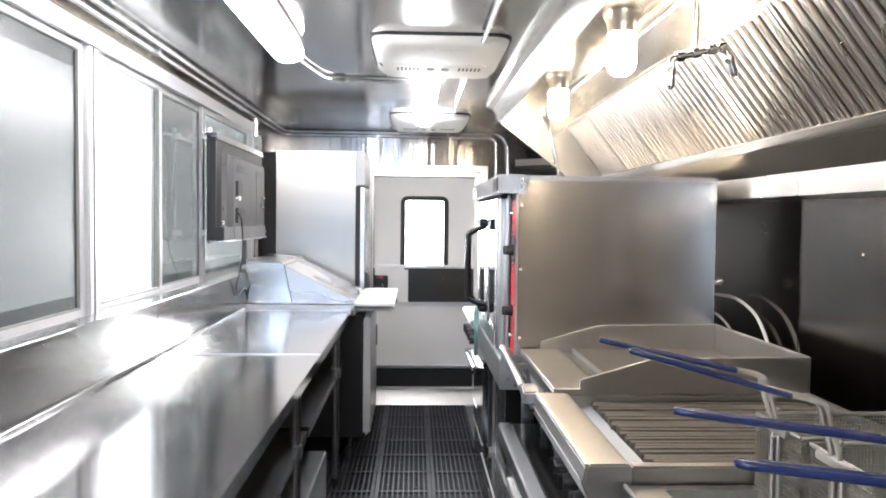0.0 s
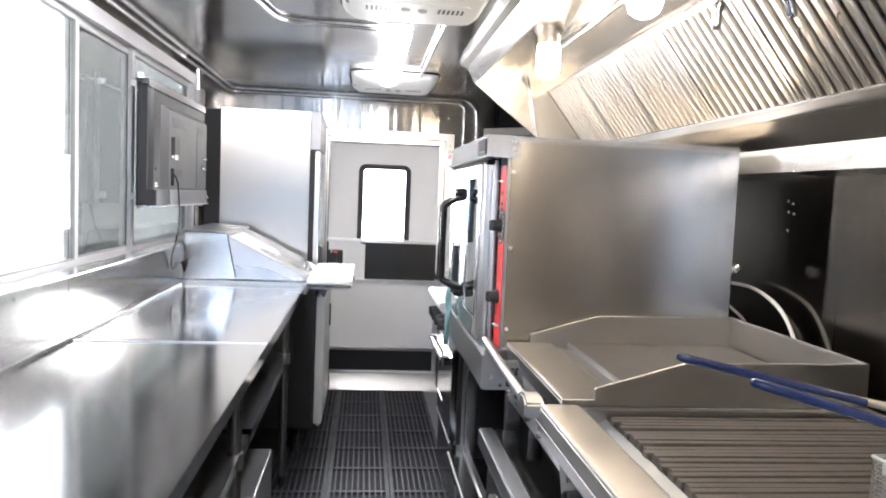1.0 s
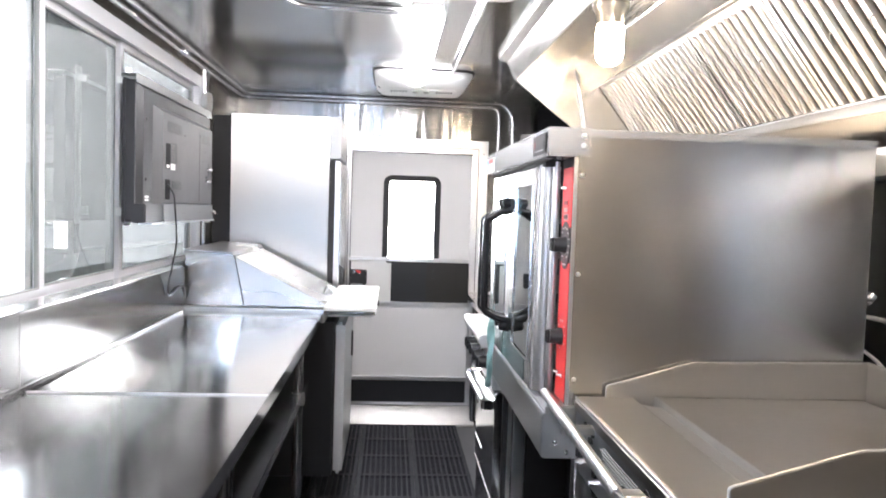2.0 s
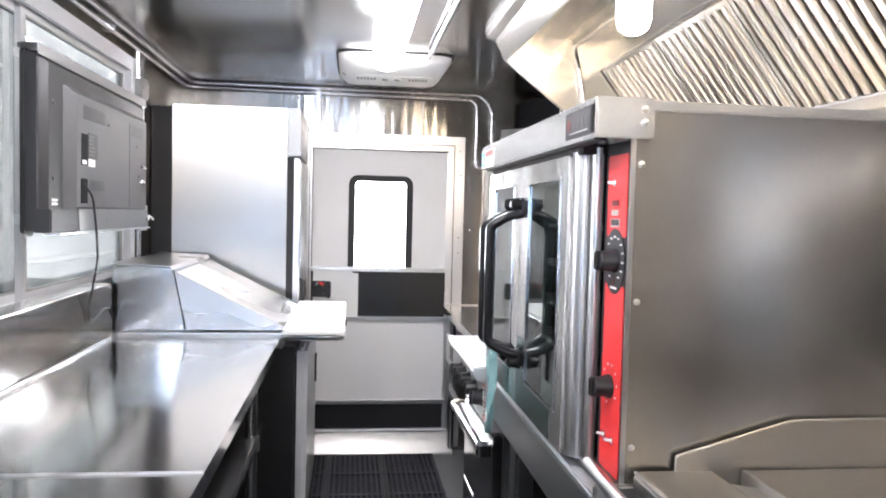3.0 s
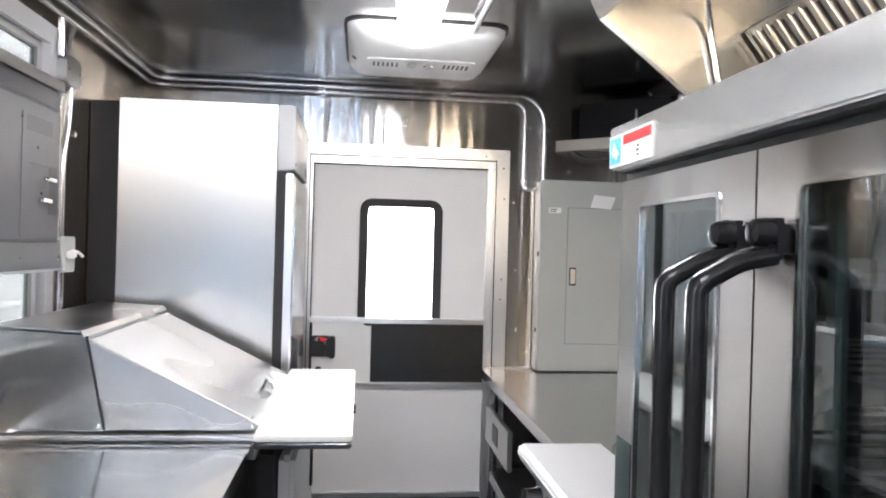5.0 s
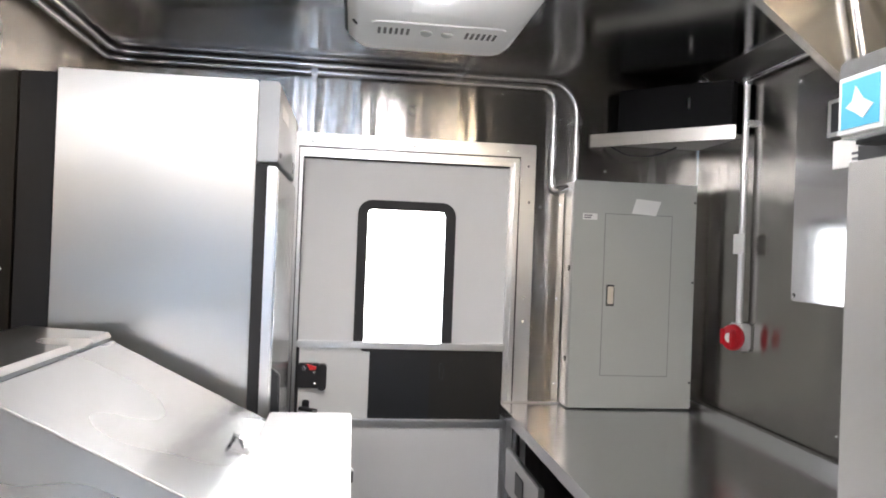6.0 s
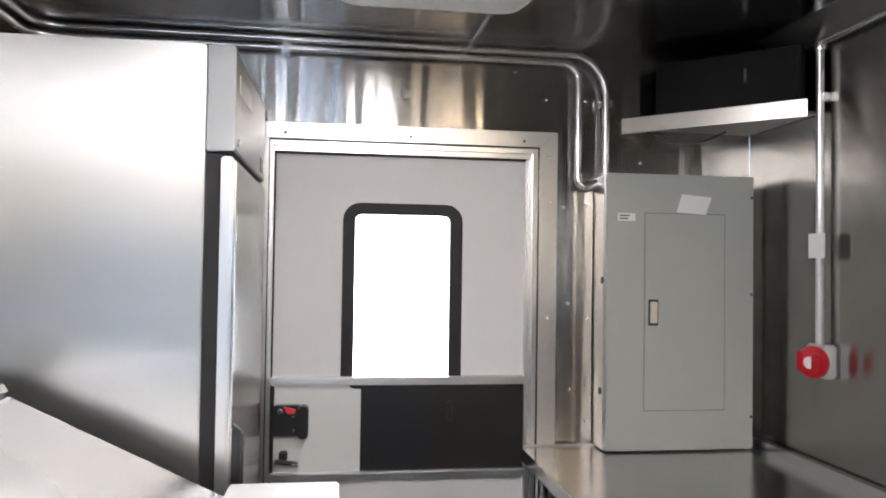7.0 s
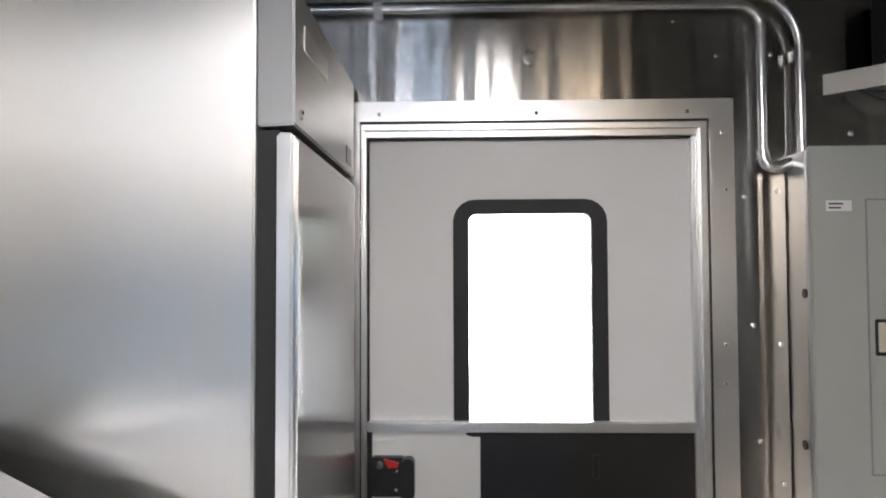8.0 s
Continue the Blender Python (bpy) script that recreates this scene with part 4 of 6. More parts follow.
part("tabletop", prism(folded([(0.462, 0.828), (0.459, 0.872), (1.215, 0.872), (1.215, 0.905), (1.240, 0.905)][::-1], 0.003), "y", 4.235, 5.885), m_table, ct)
part("back_edge", prism(folded([(4.25, 0.868), (5.882, 0.868), (5.884, 0.878)], 0.003), "x", 0.47, 1.21), m_steel, ct)
part("undershelf", prism(folded([(0.50, 0.37), (0.503, 0.41), (1.20, 0.41)][::-1], 0.003), "y", 4.27, 5.86), m_steel, ct)
for x in (0.515, 1.18):
    for y in (4.30, 5.83):
        part("leg", tube([(x, y, FLOOR), (x, y, 0.865)], 0.020, seg=14), m_galv, ct)
part("drawer_panel", box(0.475, 0.495, 5.30, 5.80, 0.56, 0.72, 0.004), m_steel, ct)
part("drawer_vent", box(0.472, 0.476, 5.50, 5.62, 0.60, 0.68, 0.002), m_black, ct)

# ---- corner shelf with black box ----
sh = thing("corner_shelf", (1.05, 5.72, 1.90), "narrow stainless bracket shelf across the upper rear corner", "shelf")
part("shelf_board", prism([(0.80, 5.895), (1.198, 5.515), (1.245, 5.53), (1.245, 5.895)], "z", 1.905, 1.912), m_steel, sh)
u = Vector((1.245 - 0.80, 5.47 - 5.895, 0)).normalized()
n = Vector((u.y, -u.x, 0))
q0, q1 = Vector((0.795, 5.893, 0)), Vector((1.200, 5.508, 0))
part("shelf_lip", prism([(q0.x, q0.y), (q1.x, q1.y), (q1.x + n.x * 0.006, q1.y + n.y * 0.006), (q0.x + n.x * 0.006, q0.y + n.y * 0.006)], "z", 1.893, 1.943), m_warm, sh)
bx = thing("amplifier_box", (1.10, 5.74, 1.912), "matt black box on the corner shelf under the ceiling", "box")
part("case", prism([(0.885, 5.835), (1.20, 5.54), (1.243, 5.58), (1.243, 5.888), (0.91, 5.888)], "z", 1.9145, 2.113, 0.004), m_matt, bx)
part("lamp_window", box(1.082, 1.088, 5.640, 5.648, 2.02, 2.06), m_alu, bx)
solo("trim", prism([(1.138, 2.149), (1.20, 2.114), (1.249, 2.114), (1.249, 2.149)], "y", 4.94, 5.66), m_ledge, (1.2, 5.0, 2.09), "sloping stainless cover under the ceiling edge", "trim", "structure")
conduit([(1.226, 5.49, 2.096), (1.226, 5.46, 2.100), (1.224, 4.90, 2.1035)], "thin galvanised conduit under the ceiling edge", 0.010, 0.02)
solo("loose_wire", tube([(0.86, 5.86, 1.90), (0.92, 5.84, 1.86), (1.02, 5.80, 1.855), (1.12, 5.82, 1.90)], 0.004, 0.05, 6), m_black, (0.9, 5.85, 1.86), "thin black wire hanging under the corner shelf", "wire")

# ---- alarm pull and its pipe on the cooking wall ----
pull_pipe = conduit([(1.226, 5.49, 2.10), (1.226, 5.49, 1.24)], "galvanised pipe dropping to the red pull station", bend=0, mat=m_alu, clips=[((1.237, 5.49, 1.945), (0.0125, 0.014, 0.012))])
part("collar", lathe([(0.018, 0), (0.02, 0.015), (0.016, 0.03)], (1.226, 5.49, 2.080), seg=12), m_galv, pull_pipe)
pl = thing("pull_station", (1.226, 5.48, 1.14), "round red emergency pull station on a grey box", "pull station")
part("back_box", box(1.207, 1.249, 5.443, 5.527, 1.148, 1.242, 0.006), m_alu, pl)
part("cover", lathe([(0.043, 0), (0.046, 0.006), (0.046, 0.016), (0.041, 0.023), (0.030, 0.025), (0.0, 0.025)], (1.205, 5.477, 1.192), (-0.93, -0.36, 0), 28), m_pull, pl, "red round cover")
part("pull_ring", lathe([(0.017, 0), (0.017, 0.006), (0.012, 0.010), (0, 0.011)], (1.182, 5.468, 1.192), (-0.93, -0.36, 0), 18), m_white, pl, "white centre button")
for k in (-1, 1):
    part("pull_grip", box(1.160, 1.182, 5.462 + k * 0.033 - 0.006, 5.462 + k * 0.033 + 0.006, 1.166, 1.222, 0.004), m_pull, pl)
part("hang_tag", box(1.208, 1.211, 5.445, 5.515, 1.485, 1.555), m_paper, pl, "white paper tag on the pipe")

# ---- wall cabinet of the extinguishing system ----
wc = thing("wall_cabinet", (1.13, 4.65, 1.345), "stainless wall cabinet with dark and white labels", "cabinet")
part("body", box(1.03, 1.249, 4.455, 4.845, 1.360, 1.945, 0.004), m_cab, wc)
part("cabinet_door", box(1.012, 1.030, 4.45, 4.850, 1.357, 1.948, 0.004), m_cab, wc)
pl1 = part("rating_plate", box(1.009, 1.012, 4.47, 4.715, 1.765, 1.855, 0.001), m_alu, wc, "dark rating plate")
part("plate_field", box(1.008, 1.009, 4.475, 4.70, 1.775, 1.845), m_dark, pl1)
bars(pl1, 4.48, 4.69, 1.78, 1.84, 5, "x", 1.0075, m_paper, -0.0008, 5)
pl2 = part("paper_label", box(1.0095, 1.012, 4.465, 4.69, 1.685, 1.752), m_paper, wc, "white paper label")
bars(pl2, 4.475, 4.67, 1.695, 1.745, 4, "x", 1.0085, m_ink, -0.0008, 6)
for y, z in ((4.835, 1.932), (4.835, 1.372)):
    part("corner_screw", screw((1.012, y, z), (-1, 0, 0), 0.006), m_chrome, wc)

# ---- ceiling units ----
def air_unit(y):
    t = thing("ceiling_air_unit", (0.09, y, CEIL), "low white ceiling air unit with slotted grille", "air conditioner", "ceiling air units")
    z = CEIL
    bm = bmesh.new()
    rows = ((rounded(-0.175, 0.350, y - 0.30, y + 0.30, 0.07), 0.0), (rounded(-0.172, 0.347, y - 0.295, y + 0.295, 0.07), 0.022), (rounded(-0.160, 0.335, y - 0.27, y + 0.275, 0.075), 0.040), (rounded(-0.135, 0.310, y - 0.10, y + 0.245, 0.05), 0.060))
    loops = [[bm.verts.new((a, b, z - h)) for a, b in o] for o, h in rows]
    n = len(loops[0])
    for p, q in zip(loops, loops[1:]):
        for i in range(n):
            bm.faces.new((p[i], p[(i + 1) % n], q[(i + 1) % n], q[i]))
    bm.faces.new(loops[-1])
    bm.faces.new(loops[0][::-1])
    part("shroud", bm, m_white, t)
    part("ceiling_gasket", prism(rounded(-0.183, 0.358, y - 0.308, y + 0.308, 0.07), "z", z - 0.006, z), m_rubber_seal, t)
    f = part("front_grille", prism(rounded(-0.105, 0.280, y - 0.045, y + 0.10, 0.02), "z", z - 0.064, z - 0.058), m_white, t)
    for i in range(6):
        for x0 in (-0.085, 0.170):
            x = x0 + i * 0.0165
            part("slot", prism([(x, y + 0.005), (x + 0.008, y + 0.005), (x + 0.008, y + 0.06), (x, y + 0.06)], "z", z - 0.0655, z - 0.062), m_black, f)
    for x in (0.055, 0.115):
        part("control_knob", lathe([(0.018, 0), (0.017, 0.006), (0.010, 0.010)], (x, y + 0.03, z - 0.063), (0, 0, -1), 14), m_panel, f)
    part("service_hatch", prism([(y - 0.235, z - 0.0435), (y - 0.125, z - 0.0565), (y - 0.124, z - 0.0595), (y - 0.236, z - 0.0465)], "x", 0.0, 0.17), m_white, t)
    part("side_screw", lathe([(0.010, 0), (0.010, 0.004)], (-0.150, y + 0.02, z - 0.048), (-0.7, 0, -0.7), 10), m_black, t)
    return t


air_unit(3.08)
air_unit(5.14)


def strip_light(x, y0, y1):
    t = thing("strip_light", (x, (y0 + y1) / 2, CEIL), "glowing white ceiling strip light with a long lens", "ceiling light", "ceiling strip lights")
    part("housing", box(x - 0.058, x + 0.058, y0, y1, CEIL - 0.035, CEIL, 0.008), m_white, t)
    prof = [(x - 0.062, CEIL - 0.030), (x - 0.060, CEIL - 0.060), (x - 0.040, CEIL - 0.082), (x, CEIL - 0.090), (x + 0.040, CEIL - 0.082), (x + 0.060, CEIL - 0.060), (x + 0.062, CEIL - 0.030)]
    part("lens", prism(prof, "y", y0 - 0.01, y1 + 0.01, 0.006), m_led, t, "glowing white lens")
    return t


strip_light(-0.505, 1.70, 2.92)
strip_light(0.045, 3.60, 4.83)
# unseen strip behind the camera, added to brighten the fridge and oven sides
strip_light(-0.25, -1.35, -0.13)
conduit([(-0.505, 2.92, 2.135), (-0.50, 3.30, 2.137), (-0.44, 3.66, 2.137), (0.045, 3.70, 2.137)], "thin conduit between the ceiling strip lights", 0.009, 0.10)
conduit([(0.235, 3.36, 2.128), (0.235, 4.90, 2.128)], "thin conduit between the ceiling air units", 0.010, 0)
conduit([(0.245, 1.0, 2.128), (0.245, 2.84, 2.128)], "thin conduit between the ceiling air units", 0.010, 0)
conduit([(0.27, 5.42, 2.135), (0.262, 5.84, 2.128)], "short thin conduit from the air unit to the end wall", 0.008, 0)

# ---- extraction hood ----
HY0, HY1 = -0.05, 4.345
hood = thing("extraction_hood", (0.85, 2.2, 1.54), "long stainless extraction hood with baffle filters over the cooking line", "extraction hood")
part("fascia", prism([(0.425, 2.149), (0.487, 2.028), (0.493, 2.028), (0.545, 2.098), (0.541, 2.101), (0.491, 2.036), (0.433, 2.149)], "y", HY0, HY1), m_hood, hood)
part("fascia_lip", prism([(0.405, 2.149), (0.412, 2.120), (0.445, 2.110), (0.450, 2.114), (0.418, 2.126), (0.411, 2.149)], "y", HY0, HY1 + 0.01), m_hood, hood)
part("inner_roof", prism(folded([(0.545, 2.098), (0.56, 2.128), (0.735, 2.128)], 0.004), "y", HY0, HY1 - 0.004), m_hood, hood)
part("sloping_plate", prism(folded([(0.735, 2.128), (0.885, 2.030)], 0.004), "y", HY0, HY1 - 0.004), m_hood, hood)
part("plate_bead", tube([(0.735, HY0, 2.124), (0.735, HY1, 2.124)], 0.005, seg=8), m_hood, hood)
end_profile = [(0.489, 2.030), (0.545, 2.102), (0.56, 2.13), (1.245, 2.13), (1.245, 1.54), (1.105, 1.548)]
part("end_panel", prism(end_profile, "y", HY1 - 0.003, HY1 + 0.003), m_hood, hood)
part("end_panel", prism(end_profile, "y", HY0 - 0.003, HY0 + 0.003), m_hood, hood)
part("end_flange", prism([(0.489, 2.030), (1.105, 1.548), (1.112, 1.556), (0.497, 2.037)], "y", HY1 - 0.022, HY1 - 0.003), m_hood, hood)
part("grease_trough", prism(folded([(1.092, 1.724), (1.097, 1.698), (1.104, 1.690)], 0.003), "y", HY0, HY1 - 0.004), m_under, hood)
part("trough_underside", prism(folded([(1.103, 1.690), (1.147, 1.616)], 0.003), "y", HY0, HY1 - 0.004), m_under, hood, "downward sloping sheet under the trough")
part("trough_lip", tube([(1.094, HY0, 1.725), (1.094, HY1 - 0.004, 1.725)], 0.004, seg=8), m_bar, hood)
part("back_band", prism(folded([(1.147, 1.615), (1.146, 1.544), (1.248, 1.536)], 0.003), "y", HY0, HY1 - 0.004), m_band, hood, "bright upright band behind the filters")
part("top_channel", prism(folded([(0.872, 2.036), (0.895, 2.016), (0.905, 2.028)], 0.003), "y", HY0, HY1 - 0.004), m_hood, hood)
TOP, BOT = Vector((0.888, 2.024)), Vector((1.128, 1.716))
run = (BOT - TOP).normalized()
out = Vector((run.y, -run.x))


def sloped(profile, s0, s1, y, bm=None):
    """An outline in (along y, out of the filter plane) pushed down the slope from s0 to s1."""
    own = bmesh.new()
    lay = []
    for s in (s0, s1):
        lay.append([own.verts.new((TOP.x + run.x * s + out.x * h, y + a, TOP.y + run.y * s + out.y * h)) for a, h in profile])
    k = len(profile)
    for i in range(k):
        own.faces.new((lay[0][i], lay[0][(i + 1) % k], lay[1][(i + 1) % k], lay[1][i]))
    own.faces.new(lay[0][::-1])
    own.faces.new(lay[1])
    return joined(bm, own)


LEN = (BOT - TOP).length
WIDE, COUNT = 0.494, 9
ribs = 10
pitch = (WIDE - 0.036) / ribs
rib_mesh = None
for k in range(COUNT):
    y0 = HY1 - 0.012 - (k + 1) * WIDE
    fm = sloped([(0.003, -0.02), (0.018, -0.02), (0.018, 0.016), (0.003, 0.016)], 0.0, LEN, y0)
    sloped([(WIDE - 0.018, -0.02), (WIDE - 0.003, -0.02), (WIDE - 0.003, 0.016), (WIDE - 0.018, 0.016)], 0.0, LEN, y0, fm)
    sloped([(0.018, -0.02), (WIDE - 0.018, -0.02), (WIDE - 0.018, 0.013), (0.018, 0.013)], 0.0, 0.018, y0, fm)
    sloped([(0.018, -0.02), (WIDE - 0.018, -0.02), (WIDE - 0.018, 0.008), (0.018, 0.008)], LEN - 0.016, LEN, y0, fm)
    f = part("filter", fm, m_filter, hood)
    part("rear_baffle", sloped([(0.0185, -0.012), (WIDE - 0.0185, -0.012), (WIDE - 0.0185, -0.004), (0.0185, -0.004)], 0.0185, LEN - 0.0165, y0), m_rearbaffle, f, "rear baffle sheet darkened for the shaded slots")
    for i in range(ribs):
        if rib_mesh is None:
            c = pitch * 0.5
            first = part("baffle", sloped([(c - pitch * 0.27, 0.003), (c - pitch * 0.27, 0.011), (c - pitch * 0.19, 0.0165), (c + pitch * 0.19, 0.0165), (c + pitch * 0.27, 0.011), (c + pitch * 0.27, 0.003)], 0.012, LEN - 0.012, HY1), m_filter, f)
            rib_mesh = first.data
            b = first
        else:
            b = new("baffle", rib_mesh)
            b.parent = f
        b.location = (0, y0 + 0.018 + i * pitch - HY1, 0)
    for yy in (0.17, 0.32):
        p = [TOP + run * s + out * h for s, h in ((0.17, 0.015), (0.168, 0.024), (0.200, 0.025), (0.203, 0.015))]
        part("filter_handle", tube([(v.x, y0 + yy + (0.015 if j > 1 else 0), v.y) for j, v in enumerate(p)], 0.0022, 0.008, 6), m_wire, f)


def hood_lamp(x, y):
    t = thing("hood_lamp", (x, y, 2.128), "glowing glass jar lamp with steel cap inside the hood", "lamp", "hood lamps")
    part("cap", lathe([(0.060, 0), (0.060, -0.012), (0.048, -0.03), (0.045, -0.065)], (x, y, 2.128), seg=24), m_steel, t)
    part("jar", lathe([(0.041, -0.060), (0.046, -0.075), (0.047, -0.16), (0.040, -0.185), (0.022, -0.198), (0, -0.20)], (x, y, 2.128), seg=24), m_jar, t, "glowing glass jar")
    return t


hood_lamp(0.655, 2.38)
hood_lamp(0.655, 3.43)
# unseen third jar, assumed at the spacing of the other two
hood_lamp(0.655, 1.33)
conduit([(0.745, 2.0, 2.085), (0.745, 4.275, 2.085), (0.775, 4.322, 2.03), (0.84, 4.325, 1.72), (0.86, 4.325, 1.60)], "thin steel pipe inside the hood running down its end", 0.0085, 0.03)
sp = thing("spray_nozzles", (0.73, 2.08, 2.12), "chrome extinguisher spray pipe with two nozzles under the hood", "pipe")
part("drop_pipe", tube([(0.778, 2.07, 2.105), (0.778, 2.07, 1.935)], 0.0085, seg=10), m_chrome, sp)
part("cross_pipe", tube([(0.712, 2.07, 1.890), (0.712, 2.07, 1.918), (0.778, 2.07, 1.934), (0.862, 2.07, 1.953), (0.872, 2.07, 1.925)], 0.0095, 0.012), m_chrome, sp)
for x, z in ((0.735, 1.924), (0.778, 1.934), (0.825, 1.945), (0.855, 1.951)):
    part("fitting", lathe([(0.012, -0.012), (0.0155, -0.010), (0.0155, 0.010), (0.012, 0.012)], (x, 2.07, z), (0.97, 0, 0.23), 10), m_chrome, sp)
for p, d in (((0.712, 2.07, 1.895), (0.05, 0, 1)), ((0.872, 2.07, 1.93), (-0.35, 0, 1))):
    part("nozzle", lathe([(0.012, 0), (0.015, -0.010), (0.010, -0.026), (0.013, -0.050), (0.008, -0.062)], p, d, 12), m_chrome, sp)

# ---- convection oven ----
OY0, OY1, OX = 2.65, 3.615, 0.365
ov = thing("convection_oven", (0.72, 3.12, 0.80), "large stainless convection oven with glass doors and a red control strip", "oven")
part("body", ring([(OY0, 0.96), (OY1, 0.96), (OY1, 1.605), (OY0, 1.605)], [(2.79, 1.0), (3.565, 1.0), (3.565, 1.53), (2.79, 1.53)], "x", OX, 1.09), m_ovenbody, ov, "brushed stainless body")
part("rear_panel", box(1.06, 1.091, OY0 + 0.002, OY1 - 0.002, 0.962, 1.598), m_steel, ov)
cav = part("cavity", ring([(2.792, 1.002), (3.563, 1.002), (3.563, 1.528), (2.792, 1.528)], [(2.80, 1.01), (3.555, 1.01), (3.555, 1.52), (2.80, 1.52)], "x", OX + 0.004, 1.055), m_oven_dark, ov, "dark enamel oven cavity")
part("cavity_back", box(1.03, 1.056, 2.80, 3.555, 1.01, 1.52), m_oven_dark, ov)
for z in (1.10, 1.20, 1.30, 1.40):
    bm = bmesh.new()
    for x in (0.42, 0.70, 0.98):
        tube([(x, 2.81, z), (x, 3.545, z)], 0.004, seg=6, bm=bm)
    for k in range(14):
        y = 2.82 + k * 0.055
        tube([(0.42, y, z + 0.004), (0.98, y, z + 0.004)], 0.0025, seg=5, bm=bm)
    part("oven_rack", bm, m_wire, ov, "chrome wire rack")
part("top_cover", box(OX + 0.02, 1.092, OY0 - 0.004, OY1 + 0.004, 1.604, 1.622, 0.003), m_side, ov)
# lighter strip laid along the folded corner to give its highlight
part("corner_highlight", box(0.3595, 0.3685, OY0 - 0.0015, OY0 + 0.003, 0.962, 1.560, 0.001), m_column, ov, "bright strip for the highlight on the folded corner")
head_bm = prism([(0.293, OY0 - 0.012), (0.280, OY1 + 0.012), (0.395, OY1 + 0.012), (0.395, OY0 - 0.012)], "z", 1.557, 1.624, 0.003)
head = part("header", head_bm, m_side, ov, "stainless front header")
FRONT = 0.2905      # face of the header at the plate
pl = part("name_plate", box(FRONT - 0.002, FRONT + 0.003, 2.645, 2.795, 1.564, 1.612, 0.001), m_dark, head, "dark name plate with grey marks")
part("plate_field", box(FRONT - 0.0028, FRONT - 0.0019, 2.651, 2.789, 1.569, 1.607), m_plate_field, pl)
part("plate_mark", prism(rounded(2.760, 2.780, 1.580, 1.598, 0.004), "x", FRONT - 0.0036, FRONT - 0.0027), m_wine, pl, "small red mark")
for k in range(4):
    y = 2.745 - k * 0.022
    part("plate_mark", prism(rounded(y - 0.015, y, 1.579, 1.599, 0.003), "x", FRONT - 0.0034, FRONT - 0.0027), m_tvlite, pl)
part("plate_line", box(FRONT - 0.0033, FRONT - 0.0027, 2.665, 2.765, 1.5718, 1.5738), m_alu, pl)
bs = part("blue_sticker", box(0.2785, 0.2825, 3.568, 3.622, 1.560, 1.608), m_paper, head, "white sticker with a blue field")
part("blue_field", box(0.2778, 0.2786, 3.572, 3.618, 1.564, 1.604), m_cyan, bs)
part("pale_mark", prism([(3.578, 1.580), (3.590, 1.586), (3.600, 1.598), (3.604, 1.586), (3.612, 1.582), (3.600, 1.576), (3.590, 1.570)], "x", 0.2772, 0.2779), m_paper, bs)
st = part("white_sticker", box(0.2790, 0.2835, 3.452, 3.566, 1.560, 1.608), m_paper, head, "white sticker with a red band")
part("red_band", box(0.2783, 0.2792, 3.455, 3.563, 1.590, 1.604), m_red, st)
bars(st, 3.50, 3.52, 1.566, 1.585, 3, "x", 0.2791, m_ink, -0.0008, 8, fill=0.5)
for z in (1.605, 1.583):
    part("header_bolt", screw((0.377, OY0 - 0.012, z), (0, -1, 0), 0.0062), m_bolt, head)
for x, z in ((0.379, 1.515), (0.379, 1.284), (0.379, 1.035)):
    part("side_bolt", screw((x, OY0, z), (0, -1, 0), 0.006), m_bolt, ov)
strip = part("control_strip", box(0.3605, OX, OY0 + 0.003, 2.768, 0.965, 1.556, 0.001), m_black, ov, "black control strip")
part("red_panel_upper", prism(rounded(2.659, 2.752, 1.392, 1.535, 0.006), "x", 0.359, 0.361), m_red, strip, "red upper control panel")
part("red_panel_lower", prism(rounded(2.659, 2.752, 0.975, 1.308, 0.006), "x", 0.359, 0.361), m_red, strip, "red lower control panel")
dial = part("dial_plate", prism([(2.7055 + 0.0475 * math.cos(2 * math.pi * k / 28), 1.349 + 0.0575 * math.sin(2 * math.pi * k / 28)) for k in range(28)], "x", 0.3578, 0.361), m_black, strip, "black dial plate with white marks")
for k in range(13):
    a = radians(-58 + k * 24.6)
    part("dial_mark", box(0.3570, 0.3579, 2.7055 - 0.0046 + 0.040 * math.cos(a), 2.7055 + 0.0046 + 0.040 * math.cos(a), 1.354 + 0.038 * math.sin(a) - 0.0014, 1.354 + 0.038 * math.sin(a) + 0.0014), m_paper, dial)
part("dial_mark", box(0.3570, 0.3579, 2.690, 2.722, 1.3005, 1.3045), m_paper, dial)
part("dial_mark", box(0.3570, 0.3579, 2.7035, 2.7085, 1.308, 1.322), m_wine, dial)
for k in range(9):
    a = radians(-70 + k * 35)
    part("timer_mark", box(0.3580, 0.3592, 2.709 - 0.0015 + 0.034 * math.cos(a), 2.709 + 0.002 + 0.034 * math.cos(a), 1.131 + 0.036 * math.sin(a) - 0.002, 1.131 + 0.036 * math.sin(a) + 0.002), m_paper, strip)


def dial_knob(x, y, z, parent, r=0.024, depth=0.034):
    bm = lathe([(r * 1.15, 0), (r * 1.15, 0.006), (r, 0.010), (r * 0.92, depth), (r * 0.80, depth + 0.003)], (x, y, z), (-1, 0, 0), 20)
    box(x - depth - 0.012, x - depth + 0.004, y - 0.006, y + 0.006, z - r * 0.9, z + r * 0.9, 0.003, bm)
    return part("control_knob", bm, m_black, parent, "black control knob")


dial_knob(0.359, 2.703, 1.350, strip, 0.0185, 0.027)
dial_knob(0.359, 2.709, 1.127, strip, 0.0185, 0.027)
